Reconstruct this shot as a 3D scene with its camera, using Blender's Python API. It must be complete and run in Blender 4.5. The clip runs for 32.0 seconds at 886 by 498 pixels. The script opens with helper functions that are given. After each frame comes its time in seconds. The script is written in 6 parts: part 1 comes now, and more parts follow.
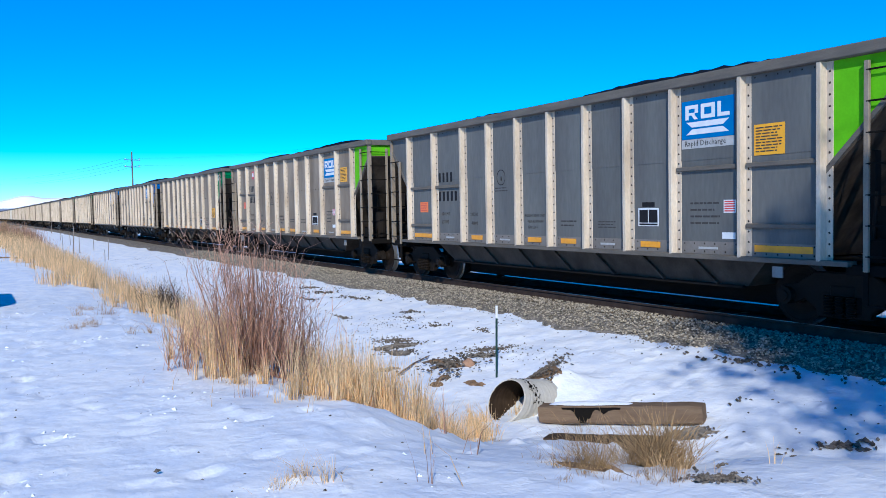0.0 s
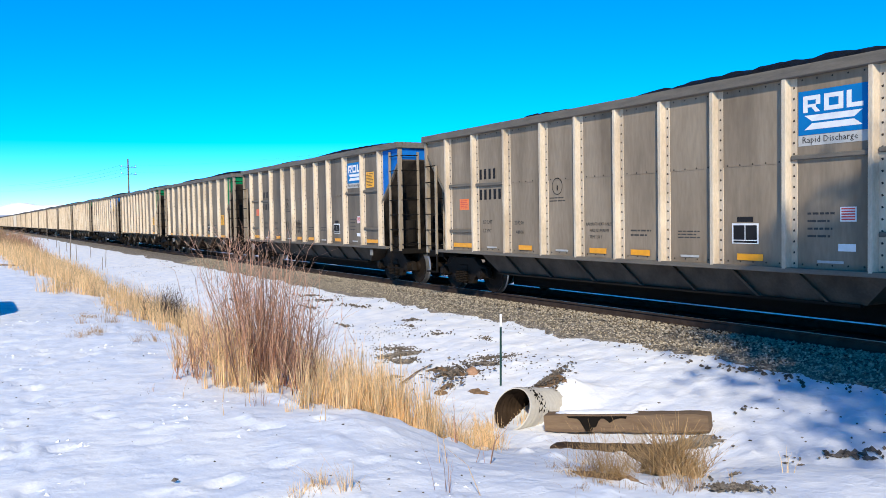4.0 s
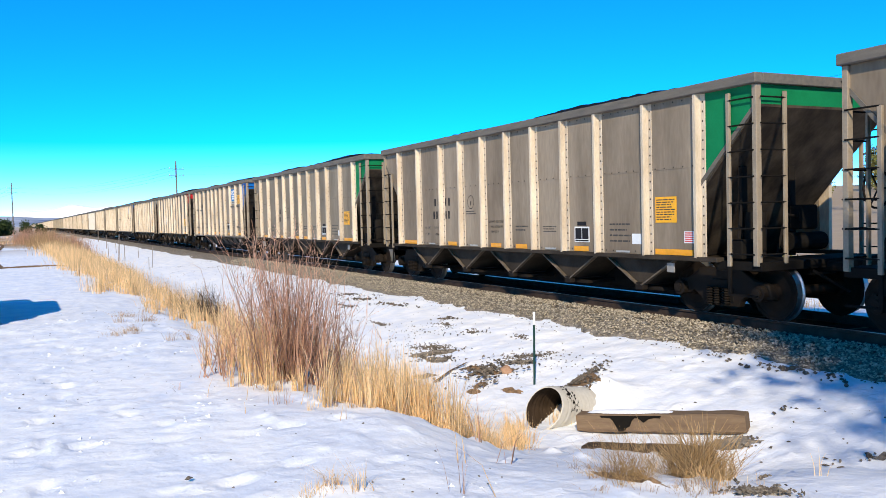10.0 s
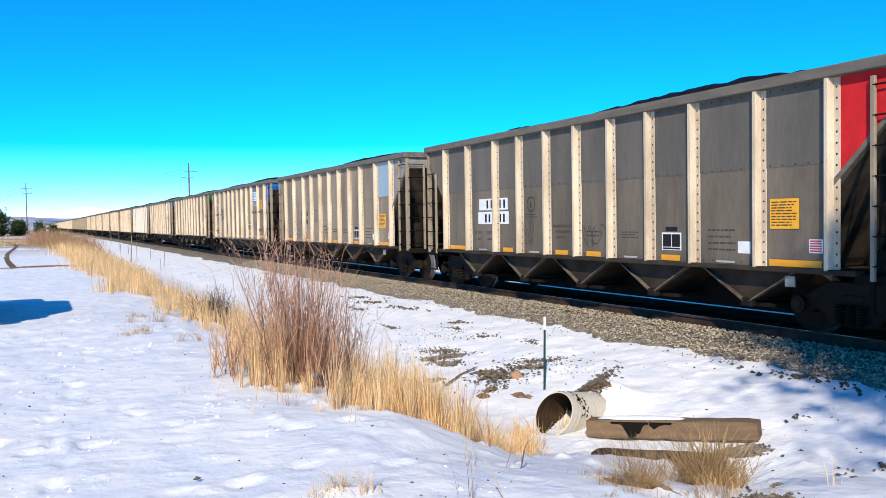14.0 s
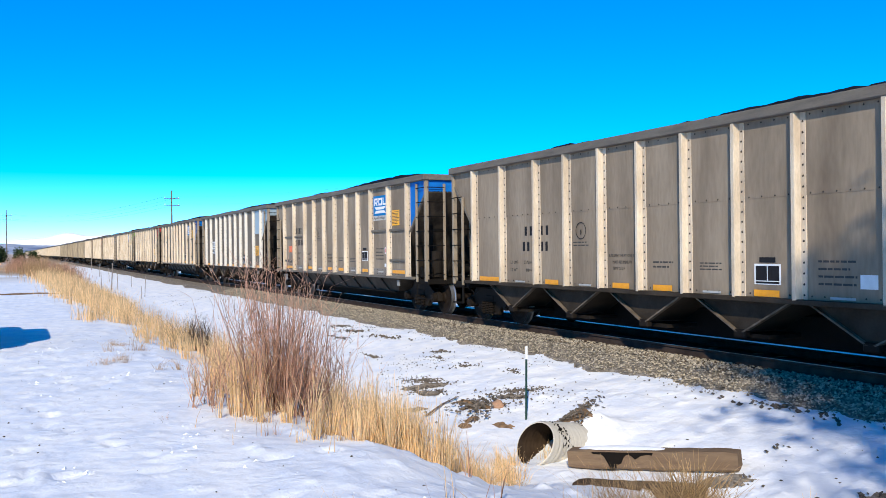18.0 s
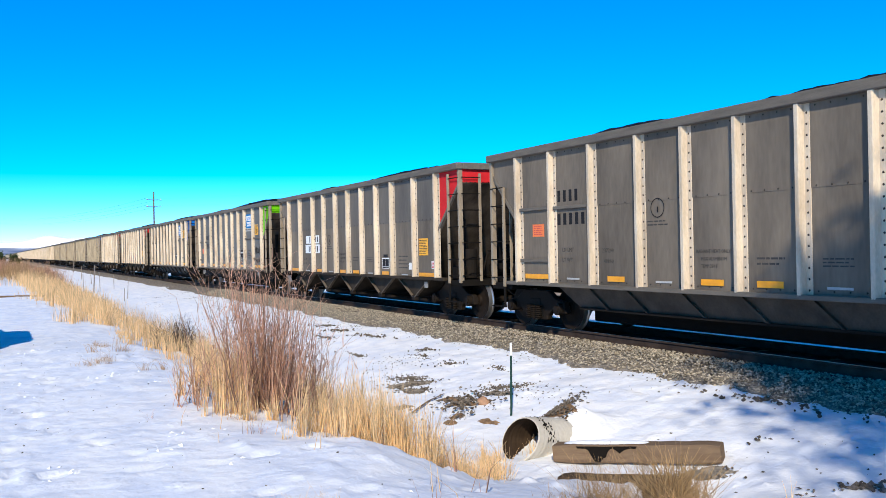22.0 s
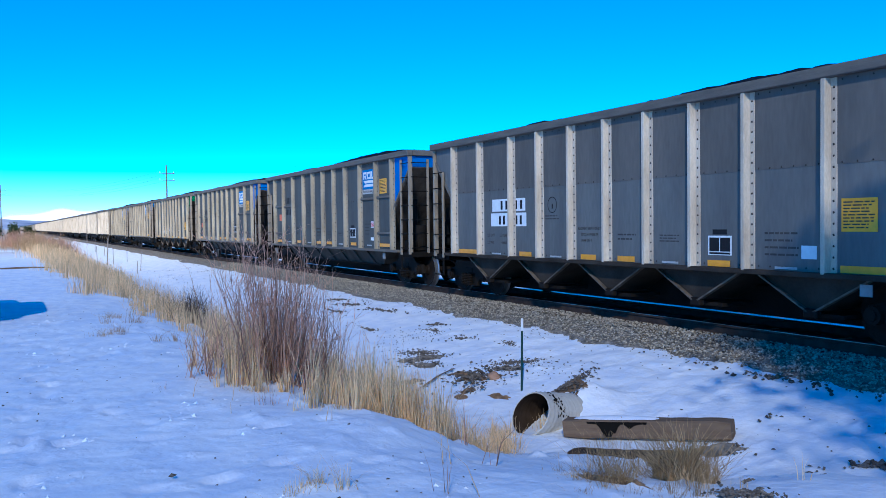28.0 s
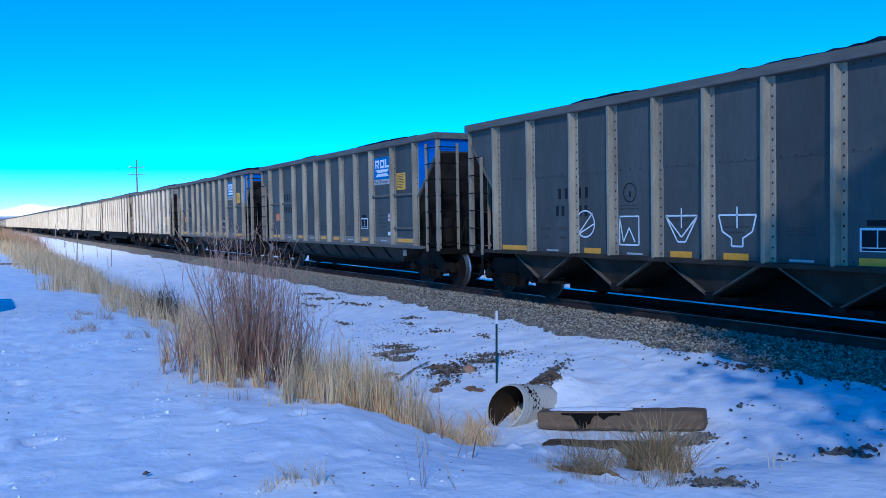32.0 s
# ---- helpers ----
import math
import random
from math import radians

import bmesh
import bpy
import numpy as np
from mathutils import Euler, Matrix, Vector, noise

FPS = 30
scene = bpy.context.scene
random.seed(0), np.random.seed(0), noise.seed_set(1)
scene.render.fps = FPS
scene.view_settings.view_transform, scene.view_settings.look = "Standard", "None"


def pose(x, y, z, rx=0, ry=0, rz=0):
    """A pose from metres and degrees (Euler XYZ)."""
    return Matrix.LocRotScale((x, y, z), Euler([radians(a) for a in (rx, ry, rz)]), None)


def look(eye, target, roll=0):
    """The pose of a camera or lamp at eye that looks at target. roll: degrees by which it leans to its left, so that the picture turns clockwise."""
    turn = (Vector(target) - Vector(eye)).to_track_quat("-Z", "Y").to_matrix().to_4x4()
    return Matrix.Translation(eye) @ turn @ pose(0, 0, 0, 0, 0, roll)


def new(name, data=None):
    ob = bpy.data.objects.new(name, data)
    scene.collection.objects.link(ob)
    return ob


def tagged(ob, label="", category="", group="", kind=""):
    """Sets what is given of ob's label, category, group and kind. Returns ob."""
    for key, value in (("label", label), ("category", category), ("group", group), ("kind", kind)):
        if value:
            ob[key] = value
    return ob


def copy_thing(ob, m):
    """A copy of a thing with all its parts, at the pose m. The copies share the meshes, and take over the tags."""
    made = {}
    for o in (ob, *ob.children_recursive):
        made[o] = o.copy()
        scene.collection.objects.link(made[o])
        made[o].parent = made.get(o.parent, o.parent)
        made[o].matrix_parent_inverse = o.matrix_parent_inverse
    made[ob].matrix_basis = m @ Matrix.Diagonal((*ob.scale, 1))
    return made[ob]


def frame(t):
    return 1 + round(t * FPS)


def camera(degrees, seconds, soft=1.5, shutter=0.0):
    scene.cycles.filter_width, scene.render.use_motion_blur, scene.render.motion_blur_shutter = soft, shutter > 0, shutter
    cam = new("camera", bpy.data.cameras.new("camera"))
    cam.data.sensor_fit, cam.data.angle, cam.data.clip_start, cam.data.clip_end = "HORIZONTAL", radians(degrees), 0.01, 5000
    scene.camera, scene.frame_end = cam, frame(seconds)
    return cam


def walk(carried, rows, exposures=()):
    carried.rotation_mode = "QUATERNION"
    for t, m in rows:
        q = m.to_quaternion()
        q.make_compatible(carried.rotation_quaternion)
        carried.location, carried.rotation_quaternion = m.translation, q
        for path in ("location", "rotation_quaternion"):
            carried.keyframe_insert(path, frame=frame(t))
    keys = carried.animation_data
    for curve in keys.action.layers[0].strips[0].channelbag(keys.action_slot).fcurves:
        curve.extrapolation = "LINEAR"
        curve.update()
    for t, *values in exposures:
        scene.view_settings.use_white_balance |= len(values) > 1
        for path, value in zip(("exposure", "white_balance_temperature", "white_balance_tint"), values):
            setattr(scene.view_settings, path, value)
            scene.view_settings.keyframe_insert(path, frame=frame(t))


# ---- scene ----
PATH = [
    (0.0, 0.000, -0.000, 1.827, -29.16, -2.74, 1.07),
    (0.5, -0.085, 0.026, 1.852, -29.36, -2.82, 0.98),
    (1.0, -0.093, 0.031, 1.850, -29.28, -2.75, 0.90),
    (1.5, -0.107, 0.034, 1.852, -29.14, -2.67, 0.80),
    (2.0, -0.123, 0.033, 1.850, -29.14, -2.51, 0.68),
    (2.5, -0.144, 0.036, 1.852, -29.35, -2.33, 0.66),
    (3.0, -0.169, 0.045, 1.850, -29.29, -2.22, 0.73),
    (3.5, -0.156, 0.034, 1.849, -29.39, -2.17, 0.90),
    (5.5, -0.127, 0.033, 1.853, -29.48, -2.71, 0.98),
    (6.0, -0.123, 0.029, 1.856, -29.40, -2.85, 1.01),
    (6.5, -0.118, 0.036, 1.846, -29.27, -2.87, 1.07),
    (7.0, -0.116, 0.060, 1.840, -28.88, -2.84, 1.21),
    (7.5, -0.126, 0.075, 1.828, -27.96, -2.70, 1.29),
    (8.0, -0.119, 0.075, 1.833, -27.50, -2.67, 1.37),
    (8.5, -0.115, 0.079, 1.833, -27.35, -2.62, 1.37),
    (9.0, -0.077, 0.071, 1.835, -27.24, -2.56, 1.64),
    (9.5, 0.028, 0.064, 1.826, -26.77, -2.33, 1.58),
    (10.0, 0.089, 0.046, 1.818, -26.46, -2.25, 1.46),
    (10.5, 0.091, 0.056, 1.815, -26.18, -2.31, 1.42),
    (11.0, 0.093, 0.079, 1.795, -26.03, -2.43, 1.36),
    (11.5, 0.093, 0.078, 1.792, -25.71, -2.56, 1.38),
    (12.0, 0.093, 0.071, 1.797, -25.59, -2.58, 1.41),
    (12.5, 0.095, 0.071, 1.796, -25.51, -2.56, 1.33),
    (13.0, 0.103, 0.071, 1.796, -25.49, -2.43, 1.22),
    (13.5, 0.098, 0.068, 1.800, -25.66, -2.16, 1.13),
    (14.0, 0.098, 0.069, 1.803, -25.70, -1.93, 0.90),
    (14.5, 0.092, 0.056, 1.803, -25.78, -1.64, 0.70),
    (16.5, 0.107, 0.059, 1.807, -26.34, -0.51, 0.59),
    (17.0, 0.106, 0.057, 1.806, -26.54, -0.33, 0.57),
    (17.5, 0.110, 0.050, 1.810, -26.71, -0.16, 0.58),
    (18.0, 0.110, 0.041, 1.811, -26.81, -0.01, 0.66),
    (18.5, 0.115, 0.053, 1.812, -26.85, 0.06, 0.70),
    (19.0, 0.111, 0.043, 1.812, -26.98, 0.11, 0.73),
    (19.5, 0.109, 0.050, 1.809, -27.08, 0.18, 0.79),
    (20.0, 0.105, 0.052, 1.811, -27.15, 0.13, 0.82),
    (20.5, 0.108, 0.047, 1.806, -27.21, 0.05, 0.89),
    (21.0, 0.105, 0.034, 1.802, -27.34, -0.01, 0.98),
    (21.5, 0.097, 0.015, 1.787, -27.57, -0.02, 1.06),
    (22.0, 0.092, 0.002, 1.782, -27.88, -0.06, 1.15),
    (22.5, 0.104, -0.012, 1.776, -28.25, -0.16, 1.31),
    (23.0, 0.112, -0.005, 1.774, -28.64, -0.26, 1.30),
    (23.5, 0.105, 0.029, 1.762, -28.70, -0.40, 1.05),
    (24.0, 0.101, 0.024, 1.760, -28.48, -0.50, 0.84),
    (24.5, 0.097, 0.029, 1.767, -28.23, -0.60, 0.61),
    (25.0, 0.090, 0.025, 1.770, -28.20, -0.74, 0.49),
    (25.5, 0.087, 0.021, 1.767, -28.00, -0.84, 0.46),
    (27.5, 0.090, 0.017, 1.762, -27.12, -1.39, 0.48),
    (28.0, 0.096, 0.025, 1.763, -27.09, -1.68, 0.65),
    (28.5, 0.085, 0.022, 1.762, -27.18, -1.86, 0.71),
    (29.0, 0.095, 0.020, 1.768, -27.37, -1.90, 0.86),
    (29.5, 0.093, 0.028, 1.769, -27.55, -1.91, 0.98),
    (30.0, 0.094, 0.025, 1.769, -27.79, -1.92, 1.08),
    (30.5, 0.097, 0.018, 1.771, -28.13, -1.93, 1.10),
    (31.0, 0.103, 0.023, 1.768, -28.51, -1.94, 1.03),
    (31.5, 0.096, 0.025, 1.773, -28.86, -2.01, 1.02),
    (32.0, 0.093, 0.027, 1.767, -28.87, -2.17, 1.00),
]
cam = camera(55.3, 32.0, soft=0.5, shutter=0.0)
EXPOSURES = [(0.0, -0.3, 5450, 10), (3.0, -0.1, 6150, 10), (6.0, 0.05, 6600, 10), (13.0, 0.08, 6700, 10), (17.0, 0.0, 6400, 10), (19.0, -0.02, 6300, 10), (22.0, 0.0, 6400, 10),
             (25.0, -0.1, 6000, 10), (27.5, 0.03, 5250, 10), (32.0, 0.05, 5050, 10)]
walk(cam, [(t, pose(x, y, z, 90 + pitch, roll, yaw)) for t, x, y, z, yaw, pitch, roll in PATH], EXPOSURES)

# ---- world and sun ----
SUN_EL, SUN_AZ = 31.0, 213.0  # degrees; azimuth clockwise from +y, where the sun stands
world = bpy.data.worlds.new("sky")
scene.world = world
world.use_nodes = True
wt = world.node_tree
wt.nodes.clear()
sky = wt.nodes.new("ShaderNodeTexSky")
sky.sky_type, sky.sun_disc = "NISHITA", False
sky.sun_elevation, sky.sun_rotation = radians(SUN_EL), radians(SUN_AZ)
sky.altitude, sky.air_density, sky.dust_density, sky.ozone_density = 1800, 0.5, 0.0, 3.5
hue = wt.nodes.new("ShaderNodeHueSaturation")
hue.inputs["Hue"].default_value = 0.4965
hue.inputs["Saturation"].default_value, hue.inputs["Value"].default_value = 1.42, 1.9
bg = wt.nodes.new("ShaderNodeBackground")
bg.inputs["Strength"].default_value = 0.15
out = wt.nodes.new("ShaderNodeOutputWorld")
wt.links.new(sky.outputs[0], hue.inputs["Color"])
wt.links.new(hue.outputs[0], bg.inputs["Color"])
wt.links.new(bg.outputs[0], out.inputs["Surface"])

sun = new("sun", bpy.data.lights.new("sun", "SUN"))
sun.data.energy, sun.data.angle, sun.data.color = 5.0, radians(0.55), (1.0, 0.89, 0.7)
_a, _e = radians(SUN_AZ), radians(SUN_EL)
TO_SUN = Vector((math.sin(_a) * math.cos(_e), math.cos(_a) * math.cos(_e), math.sin(_e)))
sun.matrix_world = look(TO_SUN * 60, (0, 0, 0))


# ---- materials ----
def material(name, colour, rough=0.7, metal=0.0, vary=0.25, scale=3.0, fine=40.0, bump=0.1, tint=None, stretch=(1, 1, 1), spread=0.0, distance=0.01, island=0.0):
    """Two scales of noise over a base colour, towards tint (or a darker shade), with bump; spread: change from object to object."""
    m = bpy.data.materials.new(name)
    m.use_nodes = True
    n, l = m.node_tree.nodes, m.node_tree.links
    b = n["Principled BSDF"]
    b.inputs["Roughness"].default_value, b.inputs["Metallic"].default_value = rough, metal
    b.inputs["Specular IOR Level"].default_value = 0.5 if rough < 0.56 else 0.06
    tc, info, mp = n.new("ShaderNodeTexCoord"), n.new("ShaderNodeObjectInfo"), n.new("ShaderNodeMapping")
    mp.inputs["Scale"].default_value = stretch
    shift = n.new("ShaderNodeVectorMath")
    shift.operation = "MULTIPLY_ADD"
    cv = n.new("ShaderNodeCombineXYZ")
    for s in ("X", "Y", "Z"):
        l.new(info.outputs["Random"], cv.inputs[s])
    shift.inputs[1].default_value = (37, 53, 71)
    l.new(cv.outputs[0], shift.inputs[0])
    l.new(tc.outputs["Object"], shift.inputs[2])
    l.new(shift.outputs[0], mp.inputs["Vector"])
    big, small = n.new("ShaderNodeTexNoise"), n.new("ShaderNodeTexNoise")
    big.inputs["Scale"].default_value, big.inputs["Detail"].default_value = scale, 5
    small.inputs["Scale"].default_value, small.inputs["Detail"].default_value = fine, 3
    for t in (big, small):
        l.new(mp.outputs[0], t.inputs["Vector"])
    tint = tint or tuple(c * 0.45 for c in colour)
    ramp = n.new("ShaderNodeValToRGB")
    ramp.color_ramp.elements[0].position, ramp.color_ramp.elements[1].position = 0.35, 0.75
    l.new(big.outputs["Fac"], ramp.inputs["Fac"])
    f1 = n.new("ShaderNodeMath")
    f1.operation = "MULTIPLY"
    l.new(ramp.outputs["Color"], f1.inputs[0])
    f1.inputs[1].default_value = vary * 2
    mix = n.new("ShaderNodeMix")
    mix.data_type = "RGBA"
    mix.inputs["A"].default_value, mix.inputs["B"].default_value = (*colour, 1), (*tint, 1)
    l.new(f1.outputs[0], mix.inputs["Factor"])
    hs = n.new("ShaderNodeHueSaturation")
    val = n.new("ShaderNodeMath")
    val.operation = "MULTIPLY_ADD"
    l.new(small.outputs["Fac"], val.inputs[0])
    val.inputs[1].default_value, val.inputs[2].default_value = vary, 1 - vary / 2
    val2 = n.new("ShaderNodeMath")
    val2.operation = "MULTIPLY_ADD"
    l.new(info.outputs["Random"], val2.inputs[0])
    val2.inputs[1].default_value, val2.inputs[2].default_value = spread, -spread / 2
    add = n.new("ShaderNodeMath")
    l.new(val.outputs[0], add.inputs[0])
    l.new(val2.outputs[0], add.inputs[1])
    if island:
        geo, more = n.new("ShaderNodeNewGeometry"), n.new("ShaderNodeMath")
        more.operation = "MULTIPLY_ADD"
        l.new(geo.outputs["Random Per Island"], more.inputs[0])
        more.inputs[1].default_value = island
        l.new(add.outputs[0], more.inputs[2])
        less = n.new("ShaderNodeMath")
        less.operation = "SUBTRACT"
        l.new(more.outputs[0], less.inputs[0])
        less.inputs[1].default_value = island / 2
        l.new(less.outputs[0], hs.inputs["Value"])
    else:
        l.new(add.outputs[0], hs.inputs["Value"])
    l.new(mix.outputs["Result"], hs.inputs["Color"])
    l.new(hs.outputs["Color"], b.inputs["Base Color"])
    if bump:
        bp = n.new("ShaderNodeBump")
        bp.inputs["Strength"].default_value, bp.inputs["Distance"].default_value = bump, distance
        l.new(small.outputs["Fac"], bp.inputs["Height"])
        l.new(bp.outputs[0], b.inputs["Normal"])
    return m


# ageing aluminium of the cars
PANEL_GREY = material("dusty_aluminium_grey", (0.2, 0.164, 0.124), 0.62, 0.08, 0.42, 0.7, 9, 0.05, (0.085, 0.073, 0.06), (2, 2, 0.45), 0.16)
PANEL_TAN = material("dusty_aluminium_tan", (0.315, 0.25, 0.178), 0.6, 0.08, 0.42, 0.7, 9, 0.05, (0.14, 0.104, 0.072), (2, 2, 0.45), 0.16)
# olive-brown, with the tree shade on two near cars put into the tone
PANEL_MID = material("dusty_shade_toned_olive_aluminium", (0.255, 0.208, 0.148), 0.6, 0.08, 0.42, 0.7, 9, 0.05, (0.105, 0.088, 0.066), (2, 2, 0.45), 0.16)
PANEL_BLUE = material("fresh_aluminium_blue_grey", (0.165, 0.163, 0.148), 0.6, 0.12, 0.36, 0.7, 9, 0.05, (0.1, 0.097, 0.094), (2, 2, 0.45), 0.14)
# late cars: the dimmer light is put into the sheet and post colours
PANEL_DARK = material("dim_light_dark_aluminium", (0.105, 0.105, 0.094), 0.6, 0.12, 0.36, 0.7, 9, 0.05, (0.06, 0.058, 0.052), (2, 2, 0.45), 0.12)
POST_DIRTY_DIM = material("dirty_dimmed_tan_post", (0.4, 0.33, 0.23), 0.6, 0.06, 0.45, 1.6, 22, 0.05, (0.2, 0.16, 0.11), (2, 2, 0.6), 0.14)
PANEL_UPPER = material("darker_upper_sheet", (0.16, 0.14, 0.117), 0.6, 0.12, 0.34, 0.7, 9, 0.05, (0.08, 0.075, 0.068), (2, 2, 0.45), 0.12)
PANEL_PALE = material("pale_blue_repainted_sheet", (0.3, 0.39, 0.44), 0.5, 0.1, 0.15, 0.9, 14, 0.04, (0.25, 0.31, 0.34), (3, 3, 0.6), 0.06)
POST = material("bare_aluminium_post", (0.64, 0.535, 0.4), 0.6, 0.06, 0.42, 1.6, 22, 0.05, (0.38, 0.29, 0.2), (2, 2, 0.6), 0.14)
CHORD = material("weathered_aluminium_chord", (0.17, 0.147, 0.117), 0.65, 0.05, 0.4, 3, 30, 0.06, (0.1, 0.09, 0.08), (4, 0.6, 4), 0.08)
FOOT = material("pale_riveted_foot_plate", (0.25, 0.22, 0.185), 0.6, 0.08, 0.35, 2, 20, 0.05, (0.17, 0.15, 0.13), (1, 1, 1), 0.1)
RIVET = material("dark_rivet", (0.05, 0.042, 0.035), 0.6, 0.0, 0.2, 5, 50, 0)
# coal black, taken lower still to hold the deep shade under the cars
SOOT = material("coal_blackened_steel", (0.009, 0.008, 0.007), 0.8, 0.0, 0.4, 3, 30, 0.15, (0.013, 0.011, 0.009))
SLOPE = material("coal_stained_slope_sheet", (0.09, 0.07, 0.052), 0.7, 0.05, 0.5, 1.5, 14, 0.1, (0.012, 0.011, 0.01), (1.5, 1.5, 0.5))
LADDER = material("scuffed_ladder_aluminium", (0.32, 0.26, 0.19), 0.6, 0.06, 0.35, 3, 30, 0.05, (0.2, 0.155, 0.11))
FENCE = material("pale_weathered_fence_wood", (0.26, 0.22, 0.19), 0.85, 0, 0.3, 3, 30, 0.2)
# colour lowered for the shade among hoppers and end gear
HOPPER = material("dusty_shade_dark_hopper_steel", (0.02, 0.016, 0.013), 0.75, 0.0, 0.45, 2, 25, 0.1, (0.01, 0.009, 0.008))
POCKET = material("scuffed_pocket_edge_steel", (0.17, 0.135, 0.1), 0.7, 0.0, 0.45, 4, 30, 0.1, (0.05, 0.04, 0.03))
TUB = material("rust_brown_tub_steel", (0.095, 0.075, 0.058), 0.75, 0.0, 0.45, 2, 25, 0.1, (0.04, 0.032, 0.025))
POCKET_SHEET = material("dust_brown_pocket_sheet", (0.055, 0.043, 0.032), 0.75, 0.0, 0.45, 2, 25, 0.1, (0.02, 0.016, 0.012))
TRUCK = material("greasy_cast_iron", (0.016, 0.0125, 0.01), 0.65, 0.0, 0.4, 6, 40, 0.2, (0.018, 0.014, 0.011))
WHEEL = material("brown_wheel_steel", (0.02, 0.0145, 0.011), 0.62, 0.0, 0.3, 6, 40, 0.1)
TREAD = material("polished_wheel_tread", (0.5, 0.49, 0.48), 0.35, 0.9, 0.2, 6, 60, 0.02)
COAL = material("piled_coal", (0.013, 0.013, 0.014), 0.6, 0.0, 0.5, 6, 30, 0.8, None, (1, 1, 1), 0.0, 0.05)
PAINT = {
    "lime": material("lime_green_paint", (0.15, 0.52, 0.006), 0.6, 0, 0.2, 3, 30, 0.05),
    "green": material("dark_green_paint", (0.006, 0.19, 0.07), 0.6, 0, 0.2, 3, 30, 0.05),
    "blue": material("bright_blue_paint", (0.01, 0.15, 0.5), 0.6, 0, 0.2, 3, 30, 0.05),
    "red": material("red_paint", (0.6, 0.025, 0.03), 0.6, 0, 0.2, 3, 30, 0.05),
    "grey": material("grey_end_paint", (0.3, 0.29, 0.27), 0.6, 0, 0.3, 3, 30, 0.05),
    "pale": PANEL_PALE,
}
INK = material("black_stencil_paint", (0.02, 0.02, 0.022), 0.6, 0, 0.1, 8, 60, 0)
FAINT = material("faded_stencil_paint", (0.07, 0.065, 0.06), 0.6, 0, 0.2, 8, 60, 0)
WHITE = material("white_decal", (0.78, 0.78, 0.76), 0.5, 0, 0.12, 8, 60, 0)
DULL_WHITE = material("greyed_white_decal", (0.5, 0.49, 0.46), 0.6, 0, 0.2, 8, 60, 0)
YELLOW = material("amber_reflector", (0.88, 0.37, 0.01), 0.4, 0, 0.15, 8, 60, 0)
PLATE_YELLOW = material("yellow_instruction_plate", (0.9, 0.42, 0.012), 0.5, 0, 0.12, 8, 60, 0)
ORANGE = material("orange_sticker", (0.85, 0.2, 0.04), 0.5, 0, 0.1, 8, 60, 0)
SIGN_BLUE = material("sky_blue_sign_enamel", (0.007, 0.17, 0.44), 0.6, 0, 0.12, 6, 60, 0)
MAGENTA = material("magenta_spray_paint", (0.5, 0.04, 0.22), 0.5, 0, 0.15, 8, 60, 0)
RED_INK = material("red_sticker_ink", (0.6, 0.06, 0.05), 0.5, 0, 0.1, 8, 60, 0)

RAIL = material("rusty_rail_steel", (0.07, 0.05, 0.04), 0.75, 0.0, 0.4, 6, 60, 0.1)
RAILTOP = material("polished_rail_head", (0.3, 0.3, 0.33), 0.3, 1.0, 0.05, 6, 60, 0.0)
SLEEPER = material("creosoted_sleeper_wood", (0.12, 0.085, 0.06), 0.85, 0, 0.45, 3, 30, 0.4, (0.2, 0.17, 0.14), (8, 1, 8), 0.2)
TIMBER = material("weathered_timber", (0.21, 0.148, 0.096), 0.85, 0, 0.4, 2.5, 14, 0.5, (0.13, 0.085, 0.06), (1.2, 9, 9), 0.1)
WET_TIMBER = material("wet_dark_timber", (0.07, 0.048, 0.034), 0.8, 0, 0.45, 3, 20, 0.4, (0.03, 0.022, 0.017), (1.2, 9, 9))
# coal dust, plus the shade under the cars, put into one dark colour
BED_DARK = material("coal_dusted_shaded_ballast", (0.03, 0.027, 0.024), 0.95, 0, 0.5, 9, 30, 0.8, (0.015, 0.014, 0.013), (1, 1, 1), 0.0, 0.04)
GRAVEL = material("grey_brown_ballast", (0.3, 0.26, 0.21), 0.9, 0, 0.55, 9, 30, 0.8, (0.1, 0.09, 0.08), (1, 1, 1), 0.0, 0.04)
STONE = material("ballast_stone", (0.4, 0.345, 0.26), 0.9, 0, 0.3, 25, 90, 0.3, (0.13, 0.12, 0.105), island=1.1)
DARK_STONE = material("dark_wet_stone", (0.15, 0.125, 0.1), 0.9, 0, 0.3, 25, 90, 0.3, (0.05, 0.05, 0.05), island=0.9)
ROCK = material("pink_sandstone", (0.42, 0.25, 0.16), 0.9, 0, 0.4, 8, 40, 0.5, (0.25, 0.17, 0.12))
DIRT = material("bare_brown_soil", (0.23, 0.15, 0.09), 0.95, 0, 0.5, 12, 60, 0.7, (0.1, 0.065, 0.04))
ZINC = material("galvanised_corrugated_steel", (0.66, 0.62, 0.54), 0.6, 0.1, 0.25, 3, 30, 0.1, (0.38, 0.34, 0.29))
# rust brown, lowered so the lining carries the shade within the pipe
RUST = material("rusty_shade_dark_pipe_inside", (0.06, 0.04, 0.026), 0.85, 0.0, 0.45, 5, 40, 0.2)
POLE_WOOD = material("grey_utility_pole_wood", (0.19, 0.165, 0.15), 0.85, 0, 0.3, 3, 30, 0.2)
STAKE = material("dark_green_post_paint", (0.015, 0.06, 0.05), 0.5, 0.2, 0.2, 6, 40, 0.1)
STAKE_TIP = material("white_post_paint", (0.8, 0.8, 0.8), 0.5, 0, 0.1, 6, 40, 0)
